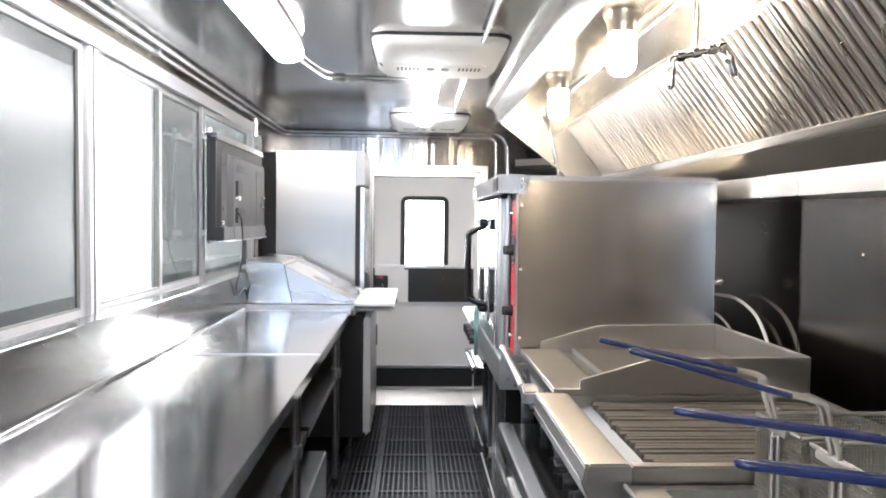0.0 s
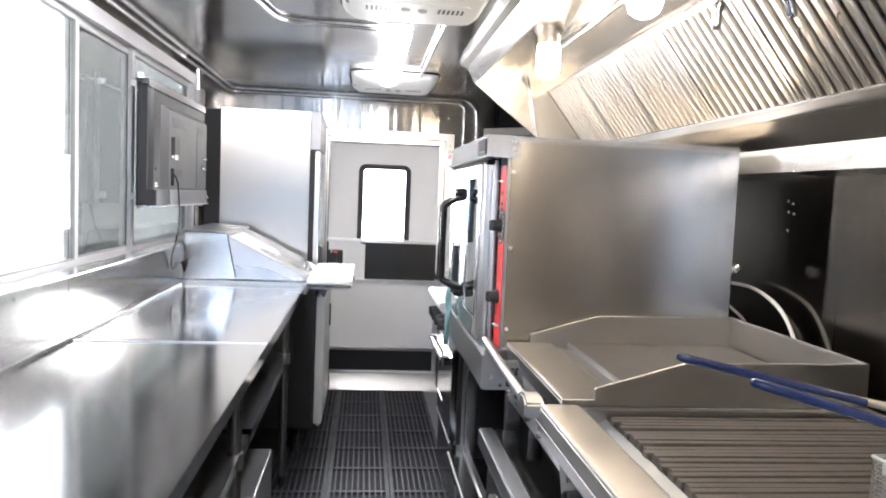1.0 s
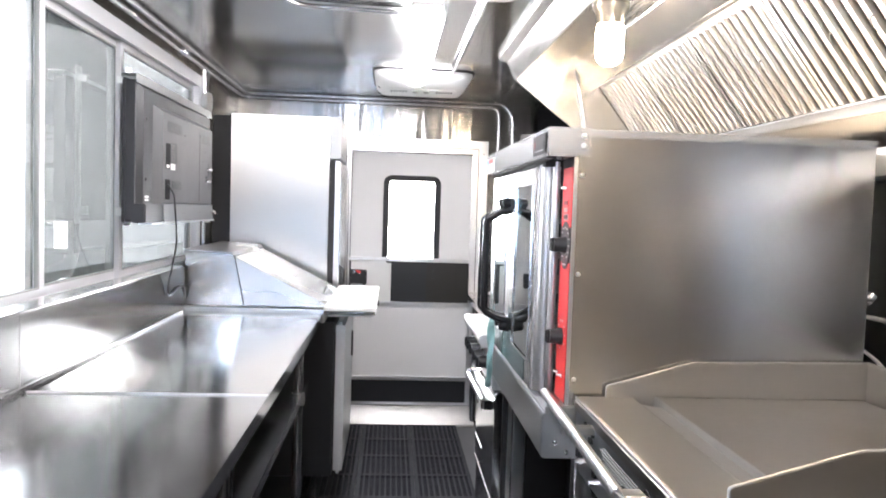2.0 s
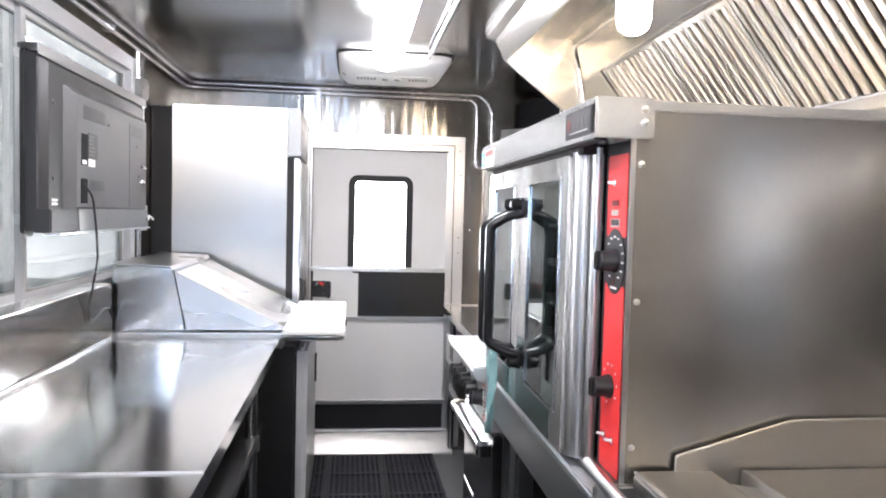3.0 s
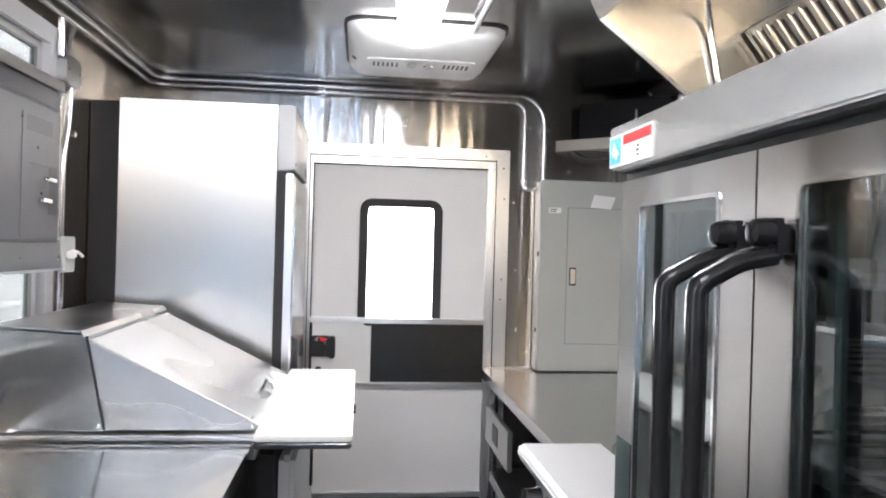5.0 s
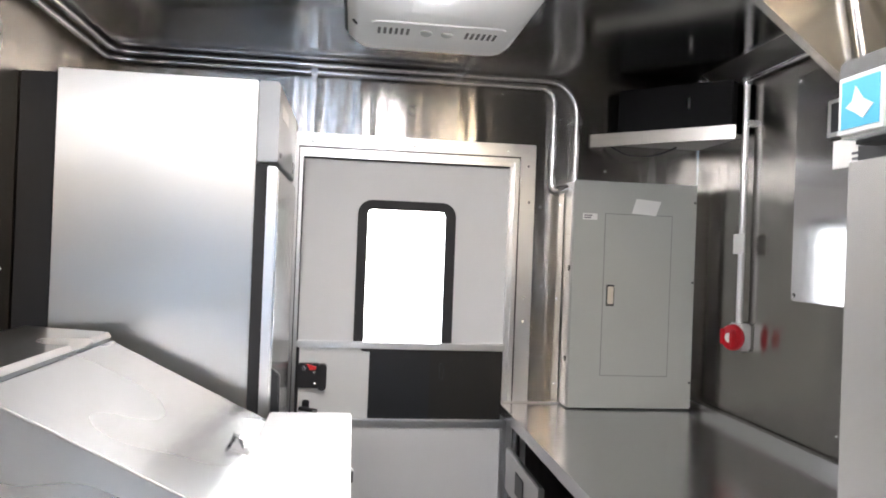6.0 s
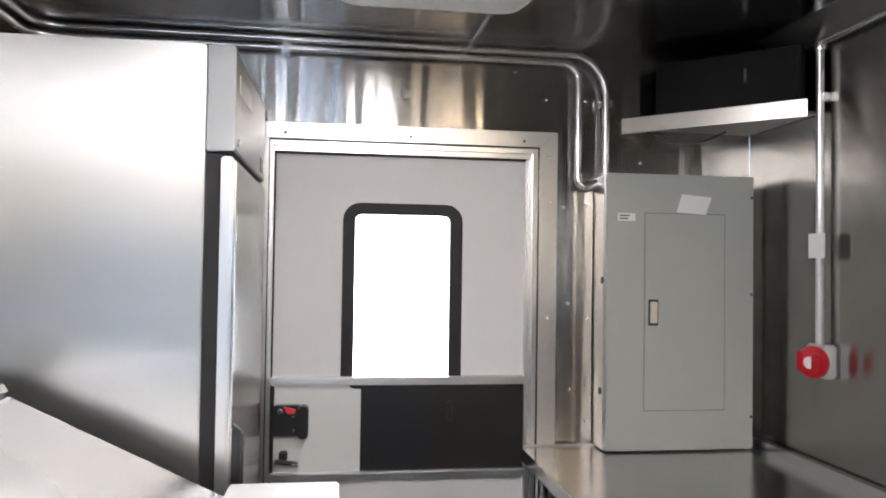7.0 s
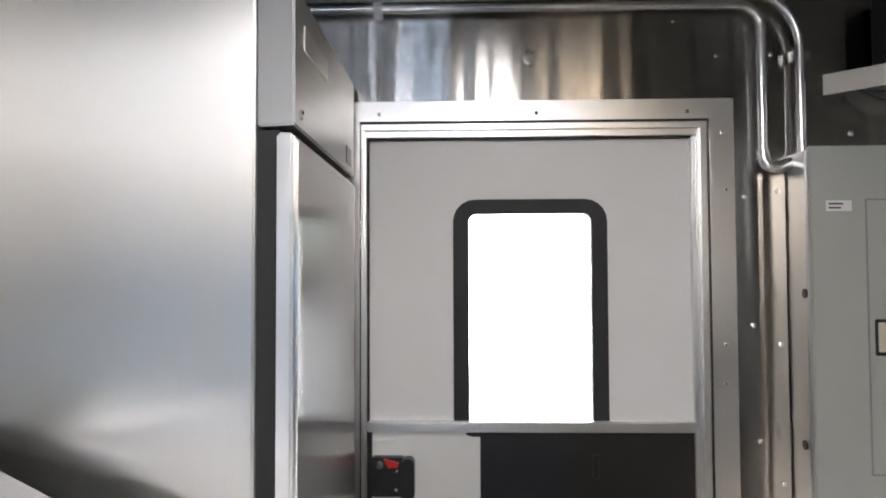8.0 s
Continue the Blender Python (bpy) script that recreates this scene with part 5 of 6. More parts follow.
for y, z in ((2.715, 1.486), (2.728, 1.035), (2.688, 1.035)):
    part("toggle", tube([(0.359, y, z), (0.348, y + 0.009, z + 0.001)], 0.003, seg=8), m_alu, strip)
    part("toggle_nut", lathe([(0.007, 0), (0.007, 0.003)], (0.360, y, z), (-1, 0, 0), 6), m_chrome, strip)
for k, mt in enumerate((m_dark, m_panel, m_wine)):
    part("indicator_bezel", box(0.3582, 0.3596, 2.689, 2.731, 1.409 + k * 0.017, 1.4235 + k * 0.017), m_panel if k == 0 else m_red, strip)
    part("indicator", box(0.357, 0.3595, 2.693, 2.727, 1.412 + k * 0.017, 1.422 + k * 0.017, 0.001), mt, strip)
part("hinge_column", lathe([(0.023, 0), (0.023, 0.578)], (0.337, 2.824, 0.968), seg=24), m_column, ov, "polished upright door column")
# column_gap is a black plate added for the shade between the columns
part("column_gap", box(0.346, 0.3605, 2.7935, 2.8025, 0.965, 1.552), m_rubber_seal, ov, "black plate filling the gap between the columns")
part("slim_column", lathe([(0.011, 0), (0.011, 0.588)], (0.349, 2.784, 0.965), seg=16), m_column, ov)
for a, b, wa, wb in ((2.850, 3.240, 2.900, 3.160), (3.244, 3.655, 3.325, 3.575)):
    dr = part("oven_door", ring([(a, 0.960), (b, 0.960), (b, 1.543), (a, 1.543)], [(wa, 1.030), (wb, 1.030), (wb, 1.500), (wa, 1.500)], "x", 0.313, 0.360), m_oven, ov, "stainless oven door")
    part("window_bead", ring(rounded(wa - 0.0035, wb + 0.0035, 1.0265, 1.5035, 0.009), rounded(wa + 0.002, wb - 0.002, 1.032, 1.498, 0.007), "x", 0.3105, 0.3135), m_chrome, dr)
    g = part("door_glass", box(0.3145, 0.3185, wa - 0.002, wb + 0.002, 1.028, 1.502), m_ovenglass, dr, "dark greenish oven glass")
    g.visible_shadow = False
    part("film_patch", box(0.3115, 0.3132, a + 0.09, b - 0.006, 0.962, 1.025), m_tealdoor, dr, "teal protective film on the lower rail")
    part("film_patch", box(0.3115, 0.3132, wb + 0.012, b - 0.006, 1.0255, 1.13), m_tealdoor, dr, "teal protective film on the stile")
    part("inner_glass_frame", ring([(wa - 0.01, 1.02), (wb + 0.01, 1.02), (wb + 0.01, 1.51), (wa - 0.01, 1.51)], [(wa + 0.012, 1.042), (wb - 0.012, 1.042), (wb - 0.012, 1.49), (wa + 0.012, 1.49)], "x", 0.352, 0.358), m_oven_dark, dr)
for y in (3.188, 3.268):
    h = part("door_handle", tube([(0.304, y, 1.430), (0.272, y + 0.006, 1.424), (0.231, y + 0.016, 1.398), (0.231, y + 0.016, 1.118), (0.272, y + 0.006, 1.097), (0.304, y, 1.092)], 0.0145, 0.013, 12, flat=0.8), m_gloss, ov, "black bow handle")
    for z, s in ((1.446, 1), (1.080, -1)):
        part("handle_mount", box(0.292, 0.3135, y - 0.016, y + 0.016, z - 0.021, z + 0.021, 0.006), m_gloss, h)
        part("mount_knob", lathe([(0.015, 0), (0.016, 0.006), (0.013, 0.020), (0.006, 0.024)], (0.299, y, z + s * 0.006), (-1, 0, 0), 14), m_gloss, h)
# black strips added for the shade under the header and over the doors
part("header_underside", box(0.296, 0.3175, OY0 + 0.004, OY1 + 0.008, 1.5535, 1.5572), m_rubber_seal, head, "black strip for the shade under the header")
part("header_gap", box(0.318, 0.362, 2.775, 3.65, 1.5405, 1.5568), m_rubber_seal, ov, "black strip filling the gap over the doors")
part("lower_apron", prism([(0.311, 0.957), (0.306, 0.948), (0.306, 0.852), (0.312, 0.846), (1.05, 0.846), (1.05, 0.957)], "y", OY0 - 0.006, OY1 - 0.002, 0.003), m_apron, ov, "steel apron box under the doors")
part("door_ledge", box(0.335, 0.37, OY0 + 0.01, OY1, 0.9575, 0.972, 0.003), m_steel, ov)
for y in (OY0 + 0.05, OY1 - 0.05):
    for x in (0.42, 1.0):
        part("leg", box(x - 0.022, x + 0.022, y - 0.022, y + 0.022, FLOOR, 0.8455, 0.003), m_galv, ov)
part("bottom_shelf", box(0.336, 1.03, OY0 + 0.02, OY1 + 0.015, 0.262, 0.302, 0.004), m_top, ov, "polished bottom shelf")
part("shelf_hem", tube([(0.338, OY0 + 0.022, 0.300), (0.338, OY1 + 0.013, 0.300)], 0.0045, seg=8), m_edge, ov)
part("shelf_rib", prism([(0.405, 0.3025), (0.43, 0.3025), (0.428, 0.318), (0.407, 0.318)], "y", OY0 + 0.03, OY1 - 0.08), m_alu, ov)
# matt black sheets added in place of the deep shade under the oven
part("dark_void_side", box(0.445, 0.60, 3.548, 3.556, 0.305, 0.82), m_matt, ov)
part("dark_void_back", box(0.60, 0.62, OY0 + 0.03, OY1 - 0.02, 0.305, 0.82), m_matt, ov)
for x, z in ((0.338, 0.886), (0.366, 0.862)):
    part("apron_bolt", screw((x, OY0 - 0.006, z), (0, -1, 0), 0.006), m_chrome, ov)
film_bm = bmesh.new()
cols, rws = 6, 10
grid_v = [[film_bm.verts.new((0.288 + 0.010 * math.sin(i * 1.9 + j * 0.6), 3.375 + 0.013 * i * (1 - 0.06 * j) + 0.006 * j + 0.012 * math.sin(j * 0.9), 1.06 - 0.026 * j + 0.008 * math.cos(i * 1.3))) for i in range(cols)] for j in range(rws)]
for j in range(rws - 1):
    for i in range(cols - 1):
        film_bm.faces.new((grid_v[j][i], grid_v[j][i + 1], grid_v[j + 1][i + 1], grid_v[j + 1][i]))
film = solo("protective_film", film_bm, m_teal, (0.30, 3.45, 0.82), "loose teal protective film hanging from the oven door", "plastic film")
film.modifiers.new("thickness", "SOLIDIFY").thickness = 0.0015
solo("gas_hose", tube([(1.12, 2.92, 1.165), (1.19, 2.87, 1.178), (1.20, 2.70, 1.181), (1.20, 2.545, 1.138), (1.20, 2.462, 1.062), (1.205, 2.405, 0.93), (1.21, 2.38, 0.75), (1.21, 2.38, 0.45)], 0.0062, 0.08, 8), m_white, (1.2, 2.6, 0.45), "white gas hose behind the oven", "hose")
solo("gas_hose", tube([(1.12, 2.90, 1.110), (1.17, 2.83, 1.112), (1.17, 2.68, 1.070), (1.17, 2.60, 0.98), (1.17, 2.58, 0.8), (1.17, 2.56, 0.45)], 0.0048, 0.06, 8), m_white, (1.15, 2.62, 0.45), "white gas hose behind the oven", "hose")
solo("gas_valve", tube([(1.09, 2.69, 1.235), (1.12, 2.69, 1.235), (1.13, 2.69, 1.25)], 0.013, 0.01), m_chrome, (1.1, 2.69, 1.22), "small chrome valve on the oven's rear corner", "valve")

# ---- griddle ----
GY0, GY1 = 2.0, 2.64
gr = thing("griddle", (0.75, 2.33, 0.70), "stainless countertop griddle with splash guards and a front rail", "griddle")
part("body", box(0.42, 1.10, GY0 + 0.004, GY1 - 0.004, 0.79, 0.955, 0.004), m_warm, gr)
part("front_panel", prism([(0.3835, 0.967), (0.3895, 0.967), (0.404, 0.82), (0.396, 0.82)], "y", GY0 + 0.004, GY1 - 0.004), m_apron, gr, "blue-grey punched front panel")
part("front_ledge", prism([(0.380, 0.968), (0.380, 0.992), (0.388, 0.998), (0.520, 0.998), (0.520, 0.955), (0.400, 0.955)], "y", GY0, GY1, 0.003), m_warm, gr, "front ledge")
part("trough_cover", prism([(0.5205, 0.957), (0.5205, 0.9965), (0.567, 0.988), (0.567, 0.957)], "y", GY0 + 0.008, 2.578), m_warm, gr)
part("grease_chute", box(0.5205, 0.567, 2.5785, GY1 - 0.008, 0.957, 0.966), m_plate, gr, "darker brownish grease chute")
part("plate", box(0.572, 1.085, GY0 + 0.008, GY1 - 0.008, 0.962, 1.000, 0.004), m_plate, gr, "dark steel cooking plate")
guard = [(0.455, 0.990), (0.455, 1.022), (0.66, 1.080), (1.098, 1.086), (1.098, 0.95), (0.52, 0.95)]
part("splash_guard", prism(guard, "y", GY0 - 0.001, GY0 + 0.006), m_warm, gr)
for y in (GY0 + 0.0025, GY1 - 0.0025):
    part("guard_hem", tube([(0.455, y, 0.992), (0.455, y, 1.023), (0.66, y, 1.0815), (1.096, y, 1.0875)], 0.0032, 0.006, 8), m_edge, gr)
part("guard_hem", tube([(1.094, GY0, 1.0875), (1.094, GY1, 1.0875)], 0.004, seg=8), m_edge, gr)
part("guard_hem", tube([(0.384, GY0, 0.9955), (0.384, GY1, 0.9955)], 0.003, seg=8), m_edge, gr)
part("guard_hem", tube([(0.386, GY0 + 0.001, 0.9965), (0.455, GY0 + 0.001, 0.9975)], 0.003, seg=8), m_edge, gr)
part("plate_edge", box(0.5675, 0.5718, GY0 + 0.010, GY1 - 0.010, 0.966, 1.003, 0.0015), m_edge, gr, "bright front edge of the plate")
part("splash_guard", prism(guard, "y", GY1 - 0.006, GY1 + 0.001), m_warm, gr)
part("splash_back", box(1.090, 1.098, GY0 + 0.006, GY1 - 0.006, 0.95, 1.086, 0.002), m_warm, gr)
rail = part("front_rail", tube([(0.303, GY0 + 0.055, 0.990), (0.325, GY1 + 0.075, 0.987)], 0.0115, seg=16), m_alu, gr, "polished front rail")
part("rail_end", prism([(1.990, 0.958), (2.050, 0.974), (GY0 + 0.060, 0.985), (GY0 + 0.058, 1.001), (2.022, 1.004), (1.990, 0.9905)], "x", 0.296, 0.340, 0.005), m_apron, rail, "blue-grey cast rail end")
for y in (GY1 - 0.16, GY1 + 0.0):
    part("rail_bracket", box(0.312, 0.42, y - 0.008, y + 0.008, 0.955, 0.975, 0.003), m_steel, rail)
for y in (2.14, 2.28, 2.42, 2.55):
    dial_knob(0.405, y, 0.90, gr, 0.020, 0.028)
    part("valve_stem", tube([(0.41, y + 0.05, 0.855), (0.375, y + 0.05, 0.853)], 0.006, seg=8), m_chrome, gr)
for y, z in ((2.543, 0.957), (2.492, 0.952), (2.565, 0.936), (2.506, 0.934)):
    part("punched_hole", prism([(y + 0.015 * math.cos(a), z + 0.0075 * math.sin(a)) for a in [k * math.pi / 6 for k in range(12)]], "x", 0.3825, 0.390), m_black, gr)
part("punched_hole", prism([(2.150 + 0.014 * math.cos(a), 0.951 + 0.011 * math.sin(a)) for a in [k * math.pi / 6 for k in range(12)]], "x", 0.3825, 0.390), m_black, gr)
bars(gr, 2.20, 2.44, 0.912, 0.950, 5, "x", 0.3865, m_gap, -0.002, 5, "print_line", 0.98)
for x in (0.47, 1.04):
    for y in (GY0 + 0.06, GY1 - 0.06):
        part("foot", lathe([(0.022, 0), (0.020, 0.02), (0.024, 0.07)], (x, y, 0.7225), seg=14), m_black, gr)

# ---- charbroiler ----
BY0, BY1 = 1.40, 1.995
br = thing("charbroiler", (0.75, 1.7, 0.70), "stainless charbroiler with dark cast iron grates", "charbroiler")
part("body", box(0.40, 1.09, BY0, BY1, 0.78, 0.925, 0.004), m_warm, br)
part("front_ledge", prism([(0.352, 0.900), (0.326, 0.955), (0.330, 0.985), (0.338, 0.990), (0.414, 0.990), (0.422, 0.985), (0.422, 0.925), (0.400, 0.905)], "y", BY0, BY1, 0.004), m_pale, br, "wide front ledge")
part("ledge_front", prism([(0.3235, 0.957), (0.3495, 0.899), (0.3465, 0.899), (0.3205, 0.957)], "y", BY0 + 0.002, BY1 - 0.002), m_apron, br, "blue-grey folded front of the ledge")
part("control_panel", prism([(0.374, 0.905), (0.378, 0.905), (0.396, 0.79), (0.388, 0.79)], "y", BY0 + 0.002, BY1 - 0.002), m_dark, br, "black control panel")
part("inner_slope", prism(folded([(0.423, 0.938), (0.476, 0.958), (0.478, 0.925)], 0.002), "y", BY0 + 0.03, BY1 - 0.014), m_slope, br, "bare inner slope before the grates")
part("ledge_hem", tube([(0.333, BY0 + 0.002, 0.987), (0.333, BY1 - 0.002, 0.987)], 0.004, seg=8), m_edge, br)
part("basin_side", box(0.4225, 1.09, BY0, BY0 + 0.03, 0.925, 0.985, 0.003), m_warm, br)
part("basin_side", box(0.4225, 1.09, BY1 - 0.014, BY1, 0.925, 0.985, 0.003), m_warm, br)
part("basin_back", box(1.07, 1.098, BY0, BY1, 0.925, 0.99, 0.003), m_warm, br)
for k in range(4):
    y = 1.47 + k * 0.115
    dial_knob(0.380, y, 0.848, br, 0.022, 0.030)
    part("pilot_stem", tube([(0.38, y + 0.052, 0.872), (0.362, y + 0.052, 0.871)], 0.008, seg=8), m_chrome, br)
slat_mesh = None
for k in range(23):
    y = 1.447 + k * 0.0234
    if slat_mesh is None:
        bm = prism([(y - 0.0110, 0.945), (y + 0.0110, 0.945), (y + 0.0109, 0.967), (y + 0.0082, 0.9718), (y - 0.0082, 0.9718), (y - 0.0109, 0.967)], "x", 0.480, 1.065)
        b = part("grate_bar", bm, m_grate, br, "dark cast iron grate bar")
        slat_mesh, y_first = b.data, y
    else:
        b = new("grate_bar", slat_mesh)
        b.parent = br
        b.location = (0.005 * math.sin(k * 2.3), y - y_first + 0.0014 * math.sin(k * 3.1), 0.0016 * math.sin(k * 1.7))
        b.rotation_euler = (0, 0.004 * math.sin(k * 1.3), 0.004 * math.sin(k * 2.9))
for x in (0.52, 1.04):
    part("grate_bearer", box(x - 0.006, x + 0.006, BY0 + 0.03, BY1 - 0.014, 0.925, 0.9445), m_grate, br)
for x in (0.45, 1.04):
    for y in (BY0 + 0.06, BY1 - 0.06):
        part("foot", lathe([(0.022, 0), (0.020, 0.02), (0.024, 0.06)], (x, y, 0.7225), seg=14), m_black, br)

# ---- stand under griddle and broiler ----
sd = thing("equipment_stand", (0.75, 2.1, FLOOR), "low stainless equipment stand under griddle and broiler", "stand")
part("stand_top", box(0.3525, 1.13, 1.395, 2.645, 0.690, 0.722, 0.003), m_top, sd, "polished stand top")
part("front_edge", box(0.306, 0.352, 1.395, 2.652, 0.672, 0.7255, 0.004), m_apron, sd, "dull front edge")
part("edge_rivet", screw((0.33, 1.80, 0.7255), (0, 0, 1), 0.007), m_chrome, sd)
part("cabinet", box(0.345, 1.12, 1.41, 2.62, 0.12, 0.672, 0.004), m_dark, sd, "dark cabinet under the stand")
for a, b in ((1.43, 2.0), (2.02, 2.60)):
    dd = part("drawer", box(0.330, 0.345, a, b, 0.15, 0.62, 0.004), m_top, sd)
    part("drawer_handle", box(0.318, 0.331, a + 0.1, b - 0.1, 0.55, 0.58, 0.004), m_steel, dd)
for x in (0.42, 1.08):
    for y in (1.45, 2.60):
        part("leg", tube([(x, y, FLOOR), (x, y, 0.675)], 0.020, seg=12), m_galv, sd)

# ---- fryers and baskets ----
def fryer(y0, y1):
    t = thing("deep_fryer", (0.75, (y0 + y1) / 2, FLOOR), "floor-standing stainless deep fryer with an open basin", "deep fryer", "deep fryers")
    part("cabinet", box(0.42, 1.10, y0 + 0.003, y1 - 0.003, 0.10, 0.80, 0.004), m_steel, t)
    part("top_rim", ring(rounded(0.400, 1.12, y0, y1, 0.004, 1), rounded(0.475, 1.06, y0 + 0.035, y1 - 0.025, 0.004, 1), "z", 0.80, 0.952), m_warm, t, "folded top rim")
    part("rim_bead", tube([(0.405, y0 + 0.004, 0.953), (0.405, y1 - 0.004, 0.953)], 0.005, seg=8), m_warm, t)
    part("basin_floor", box(0.47, 1.065, y0 + 0.03, y1 - 0.02, 0.79, 0.86), m_plate, t)
    part("basin_grid", box(0.48, 1.055, y0 + 0.04, y1 - 0.03, 0.905, 0.915), m_wire, t)
    part("flue", prism([(1.095, 0.95), (1.12, 0.95), (1.135, 1.12), (1.12, 1.14), (1.10, 1.12)], "y", y0 + 0.01, y1 - 0.01), m_warm, t)
    part("fryer_door", box(0.405, 0.421, y0 + 0.02, y1 - 0.02, 0.15, 0.72, 0.005), m_steel, t)
    for x in (0.48, 1.05):
        for y in (y0 + 0.06, y1 - 0.06):
            part("foot", lathe([(0.022, 0), (0.02, 0.03), (0.026, 0.126)], (x, y, FLOOR), seg=12), m_galv, t)
    return t


fryer(0.985, 1.392)
fryer(0.57, 0.98)


def fry_basket(y, tip, k):
    t = thing("fry_basket", (0.83, y, 0.916), "wire mesh fry basket with a long blue coated handle", "fry basket", "fry baskets")
    x0, x1, wd, z0, z1 = 0.655, 0.99, 0.082, 0.918, 1.095
    mesh = bmesh.new()
    step, r = 0.0062, 0.0007

    def wire(a, b):
        a, b = Vector(a), Vector(b)
        d = b - a
        lo = [min(a[i], b[i]) - r for i in range(3)]
        hi = [max(a[i], b[i]) + r for i in range(3)]
        vs = [mesh.verts.new((x, yy, z)) for x in (lo[0], hi[0]) for yy in (lo[1], hi[1]) for z in (lo[2], hi[2])]
        for q in ((0, 1, 3, 2), (4, 6, 7, 5), (0, 4, 5, 1), (2, 3, 7, 6), (0, 2, 6, 4), (1, 5, 7, 3)):
            mesh.faces.new([vs[i] for i in q])

    for s in (-wd, wd):
        x = x0
        while x <= x1:
            wire((x, y + s, z0), (x, y + s, z1))
            x += step
        z = z0
        while z <= z1:
            wire((x0, y + s, z), (x1, y + s, z))
            z += step
    for x in (x0, x1):
        v = y - wd
        while v <= y + wd:
            wire((x, v, z0), (x, v, z1))
            v += step
        z = z0
        while z <= z1:
            wire((x, y - wd, z), (x, y + wd, z))
            z += step
    v = y - wd
    while v <= y + wd:
        wire((x0, v, z0), (x1, v, z0))
        v += step * 1.5
    mesh_me = bpy.data.meshes.new("mesh")
    mesh.to_mesh(mesh_me)
    mesh.free()
    bmm = bmesh.new()
    bmm.from_mesh(mesh_me)
    part("mesh", bmm, m_wire, t, "fine steel wire mesh")
    rim = [(x0, y - wd, z1), (x1, y - wd, z1), (x1, y + wd, z1), (x0, y + wd, z1), (x0, y - wd, z1)]
    part("rim", tube(rim, 0.004, seg=6), m_wire, t)
    part("base_frame", tube([(p[0], p[1], z0) for p in rim], 0.003, seg=6), m_wire, t)
    top = Vector((x0 - 0.045, y + 0.01, z1 + 0.092))
    for s in (-0.012, 0.012):
        part("handle_wire", tube([(x0 - 0.002, y + s, z0 + 0.02), (x0 - 0.006, y + s, z1 + 0.005), (x0 - 0.032, y + s, z1 + 0.091), tuple(top + (Vector(tip) - top) * 0.14 + Vector((0, s * 0.55, 0))), tuple(top + (Vector(tip) - top) * 0.35 + Vector((0, s * 0.4, 0)))], 0.0042, 0.010, 8), m_wire, t)
    for p in ((x0 - 0.004, z1 - 0.02), (x0 - 0.004, z1 + 0.03)):
        part("cross_wire", tube([(p[0], y - 0.012, p[1]), (p[0], y + 0.012, p[1])], 0.0035, seg=6), m_wire, t)
    part("front_hook", box(x0 - 0.012, x0 - 0.002, y - 0.05, y + 0.05, z1 - 0.012, z1 + 0.004, 0.002), m_steel, t)
    a = Vector((x0 - 0.078, y + 0.008, z1 + 0.099))
    e = Vector(tip)
    d = e - a
    side = Vector((0, 0.0062, 0))
    loop = [a + side * 0.9, a + d * 0.5 + side, a + d * 0.93 + side * 0.9, e, a + d * 0.93 - side * 0.9, a + d * 0.5 - side, a - side * 0.9]
    part("grip", tube(loop, 0.0052, 0.010, 10), m_blue, t, "blue coated grip")
    return t


fry_basket(1.300, (0.328, 1.312, 1.247), 0)
fry_basket(1.105, (0.336, 1.150, 1.257), 1)
fry_basket(0.878, (0.324, 0.915, 1.222), 2)
fry_basket(0.690, (0.324, 0.735, 1.215), 3)

# ---- range beyond the oven ----
RY0, RY1 = 3.638, 4.214
rg = thing("gas_range", (0.75, 3.9, FLOOR), "compact stainless gas range with chrome door handle and black knobs", "range")
part("body", box(0.373, 1.13, RY0, RY1, 0.10, 0.925, 0.004), m_steel, rg)
part("front_ledge", prism([(0.292, 0.918), (0.276, 0.935), (0.272, 0.955), (0.282, 0.967), (0.480, 0.967), (0.480, 0.930), (0.342, 0.918)], "y", RY0 - 0.002, RY1, 0.005), m_range_ledge, rg, "bright front ledge")
part("top_tray", box(0.481, 1.13, RY0, RY1, 0.926, 0.940), m_dark, rg)
part("knob_panel", prism([(0.318, 0.918), (0.332, 0.765), (0.373, 0.765), (0.373, 0.918)], "y", RY0, RY1), m_range_ledge, rg)
for y in (3.74, 3.87, 4.0, 4.10, 4.175):
    dial_knob(0.324, y, 0.848, rg, 0.024, 0.034)
lab = part("warning_label", box(0.3155, 0.320, 3.645, 3.70, 0.795, 0.905), m_paper, rg, "white label with red lines")
for z in (0.798, 0.845, 0.898):
    part("red_line", box(0.3145, 0.3156, 3.648, 3.697, z, z + 0.005), m_red, lab)
bars(lab, 3.652, 3.694, 0.806, 0.893, 7, "x", 0.315, m_ink, -0.0008, 9)
od = part("oven_door", box(0.342, 0.372, RY0 + 0.004, RY1 - 0.008, 0.338, 0.752, 0.006), m_top, rg, "polished oven door")
hb = part("door_handle", tube([(0.306, RY0 + 0.012, 0.704), (0.300, RY1 - 0.01, 0.702)], 0.0165, seg=16), m_chrome, od, "chrome bar handle")
for y0 in (RY0 + 0.004, RY1 - 0.05):
    part("handle_bracket", prism(rounded(0.292, 0.345, y0, y0 + 0.046, 0.012), "z", 0.688, 0.722, 0.004), m_chrome, hb)
part("handle_plate", prism([(0.322, 0.709), (0.342, 0.722), (0.344, 0.722), (0.344, 0.690), (0.322, 0.701)], "y", RY0 + 0.05, RY1 - 0.05), m_header, hb)
part("door_slot", box(0.3405, 0.3430, 3.98, RY1 - 0.03, 0.432, 0.440), m_alu, od)
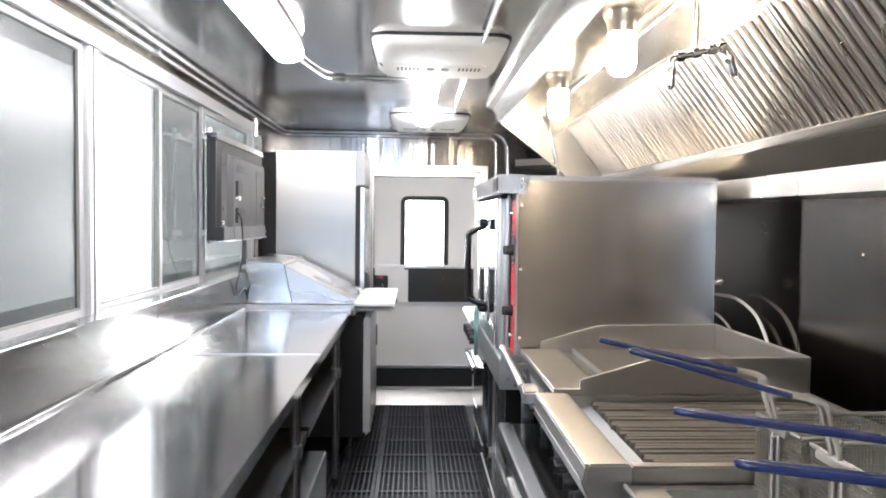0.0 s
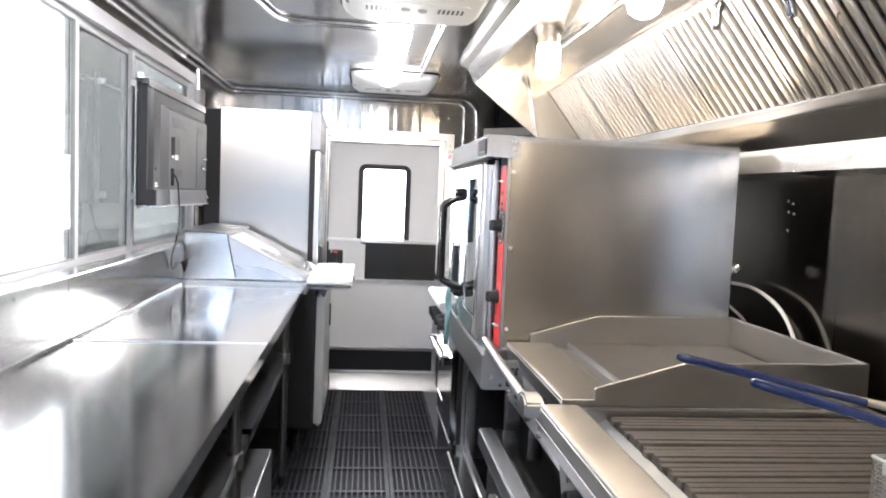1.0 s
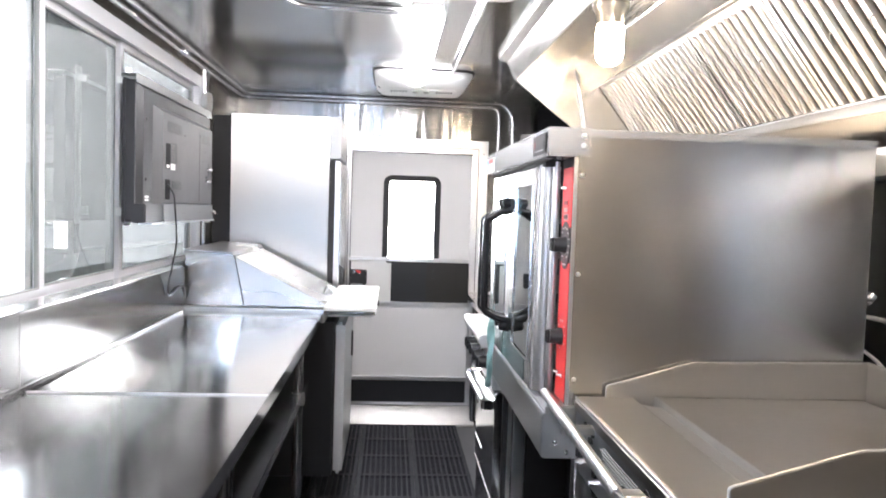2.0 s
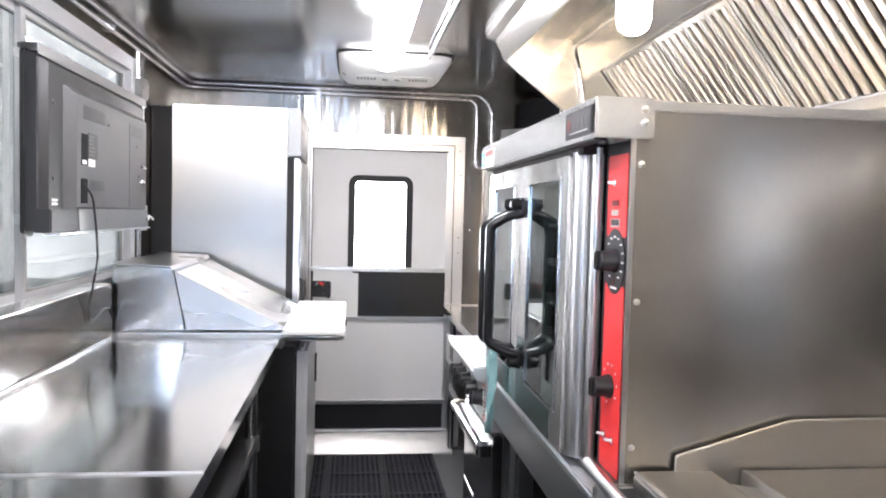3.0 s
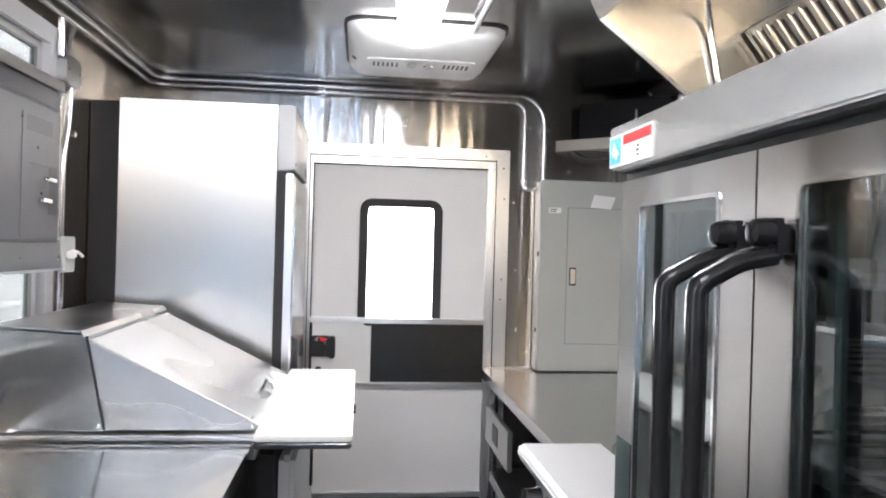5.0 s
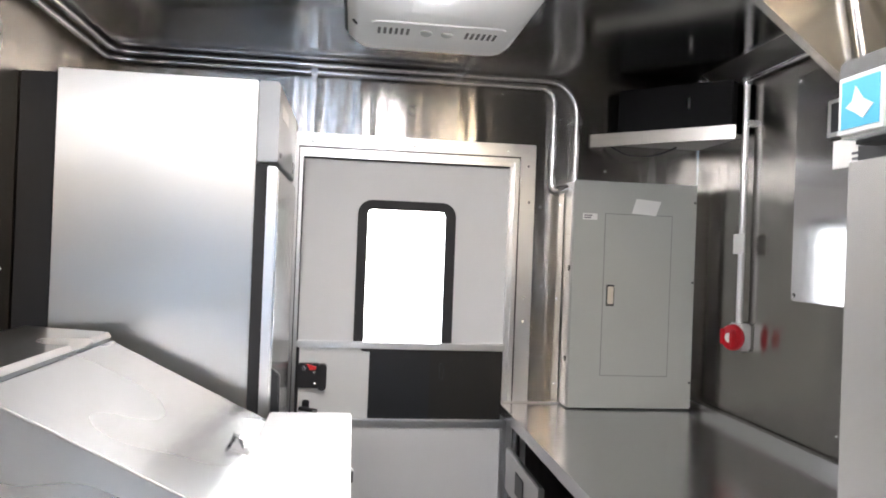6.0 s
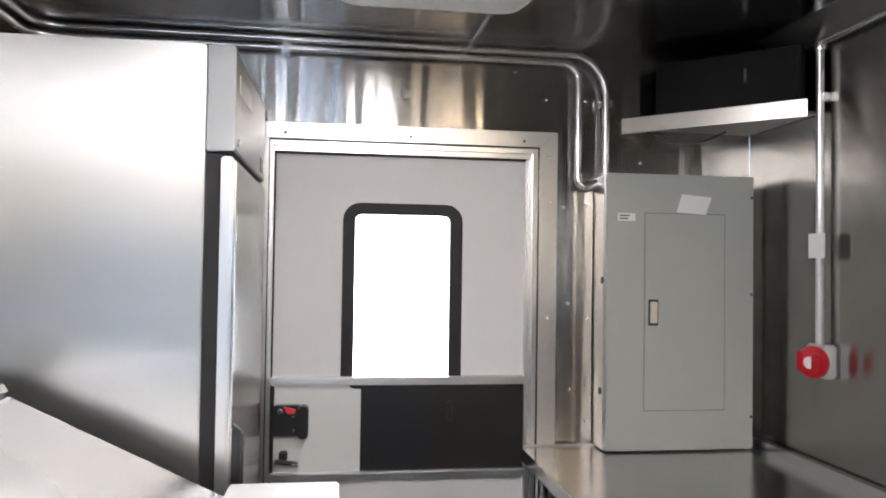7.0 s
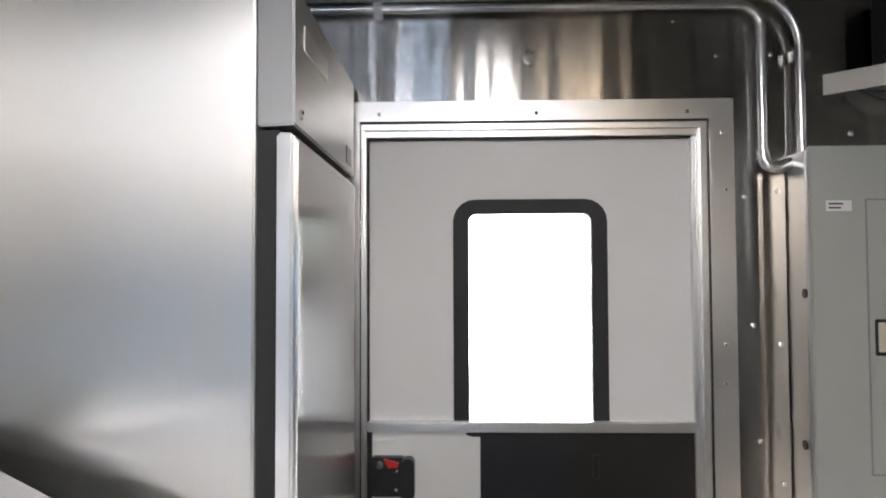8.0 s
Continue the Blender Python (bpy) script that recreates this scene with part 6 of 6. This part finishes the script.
part("door_hem", tube([(0.344, RY0 + 0.006, 0.336), (0.344, RY1 - 0.01, 0.336)], 0.004, seg=8), m_edge, od)
part("kick_plate", box(0.352, 0.38, RY0, RY1, 0.06, 0.328, 0.004), m_top, rg)
part("door_seal", box(0.3725, 0.392, RY0 - 0.002, RY0 + 0.02, 0.33, 0.76), m_black, rg)
for x in (0.42, 1.07):
    for y in (RY0 + 0.06, RY1 - 0.06):
        part("foot", lathe([(0.024, 0), (0.02, 0.03), (0.024, 0.13)], (x, y, FLOOR), seg=12), m_chrome, rg)
for i in range(2):
    for j in range(2):
        bm = bmesh.new()
        cx, cy = 0.645 + i * 0.30, RY0 + 0.148 + j * 0.284
        for s in (-0.135, -0.05, 0.05, 0.135):
            box(cx - 0.14, cx + 0.14, cy + s - 0.006, cy + s + 0.006, 0.944, 0.968, 0.002, bm)
            box(cx + s - 0.006, cx + s + 0.006, cy - 0.14, cy + 0.14, 0.941, 0.962, 0.002, bm)
        part("burner_grate", bm, m_grate, rg, "black cast iron grate")

# ---- rubber floor mats, tile by tile ----
mat_ob = thing("floor_mat", (-0.05, 2.2, FLOOR), "black rubber anti-slip floor mat of ribbed square tiles", "floor mat")
T = 0.308
tile_mesh = None
for cidx in range(3):
    for ridx in range(24):
        x0, y0 = -0.515 + cidx * T, 5.795 - (ridx + 1) * T
        if tile_mesh is None:
            bm = bmesh.new()
            for k in range(11):
                x = x0 + 0.012 + k * (T - 0.024) / 10
                hw = 0.0085 if k in (0, 10) else 0.0034
                box(x - hw, x + hw, y0 + 0.001, y0 + T - 0.001, FLOOR, FLOOR + 0.0165, bm=bm)
            for k in range(14):
                y = y0 + 0.008 + k * (T - 0.016) / 13
                hw = 0.0065 if k in (0, 13) else 0.0026
                box(x0 + 0.001, x0 + T - 0.001, y - hw, y + hw, FLOOR, FLOOR + (0.016 if k in (0, 13) else 0.0075), bm=bm)
            box(x0 + 0.001, x0 + T - 0.001, y0 + 0.001, y0 + T - 0.001, FLOOR + 0.0005, FLOOR + 0.002, bm=bm)
            b = part("mat_tile", bm, m_rubber, mat_ob)
            tile_mesh, fx, fy = b.data, x0, y0
        else:
            b = new("mat_tile", tile_mesh)
            b.parent = mat_ob
            b.location = (x0 - fx, y0 - fy, 0)
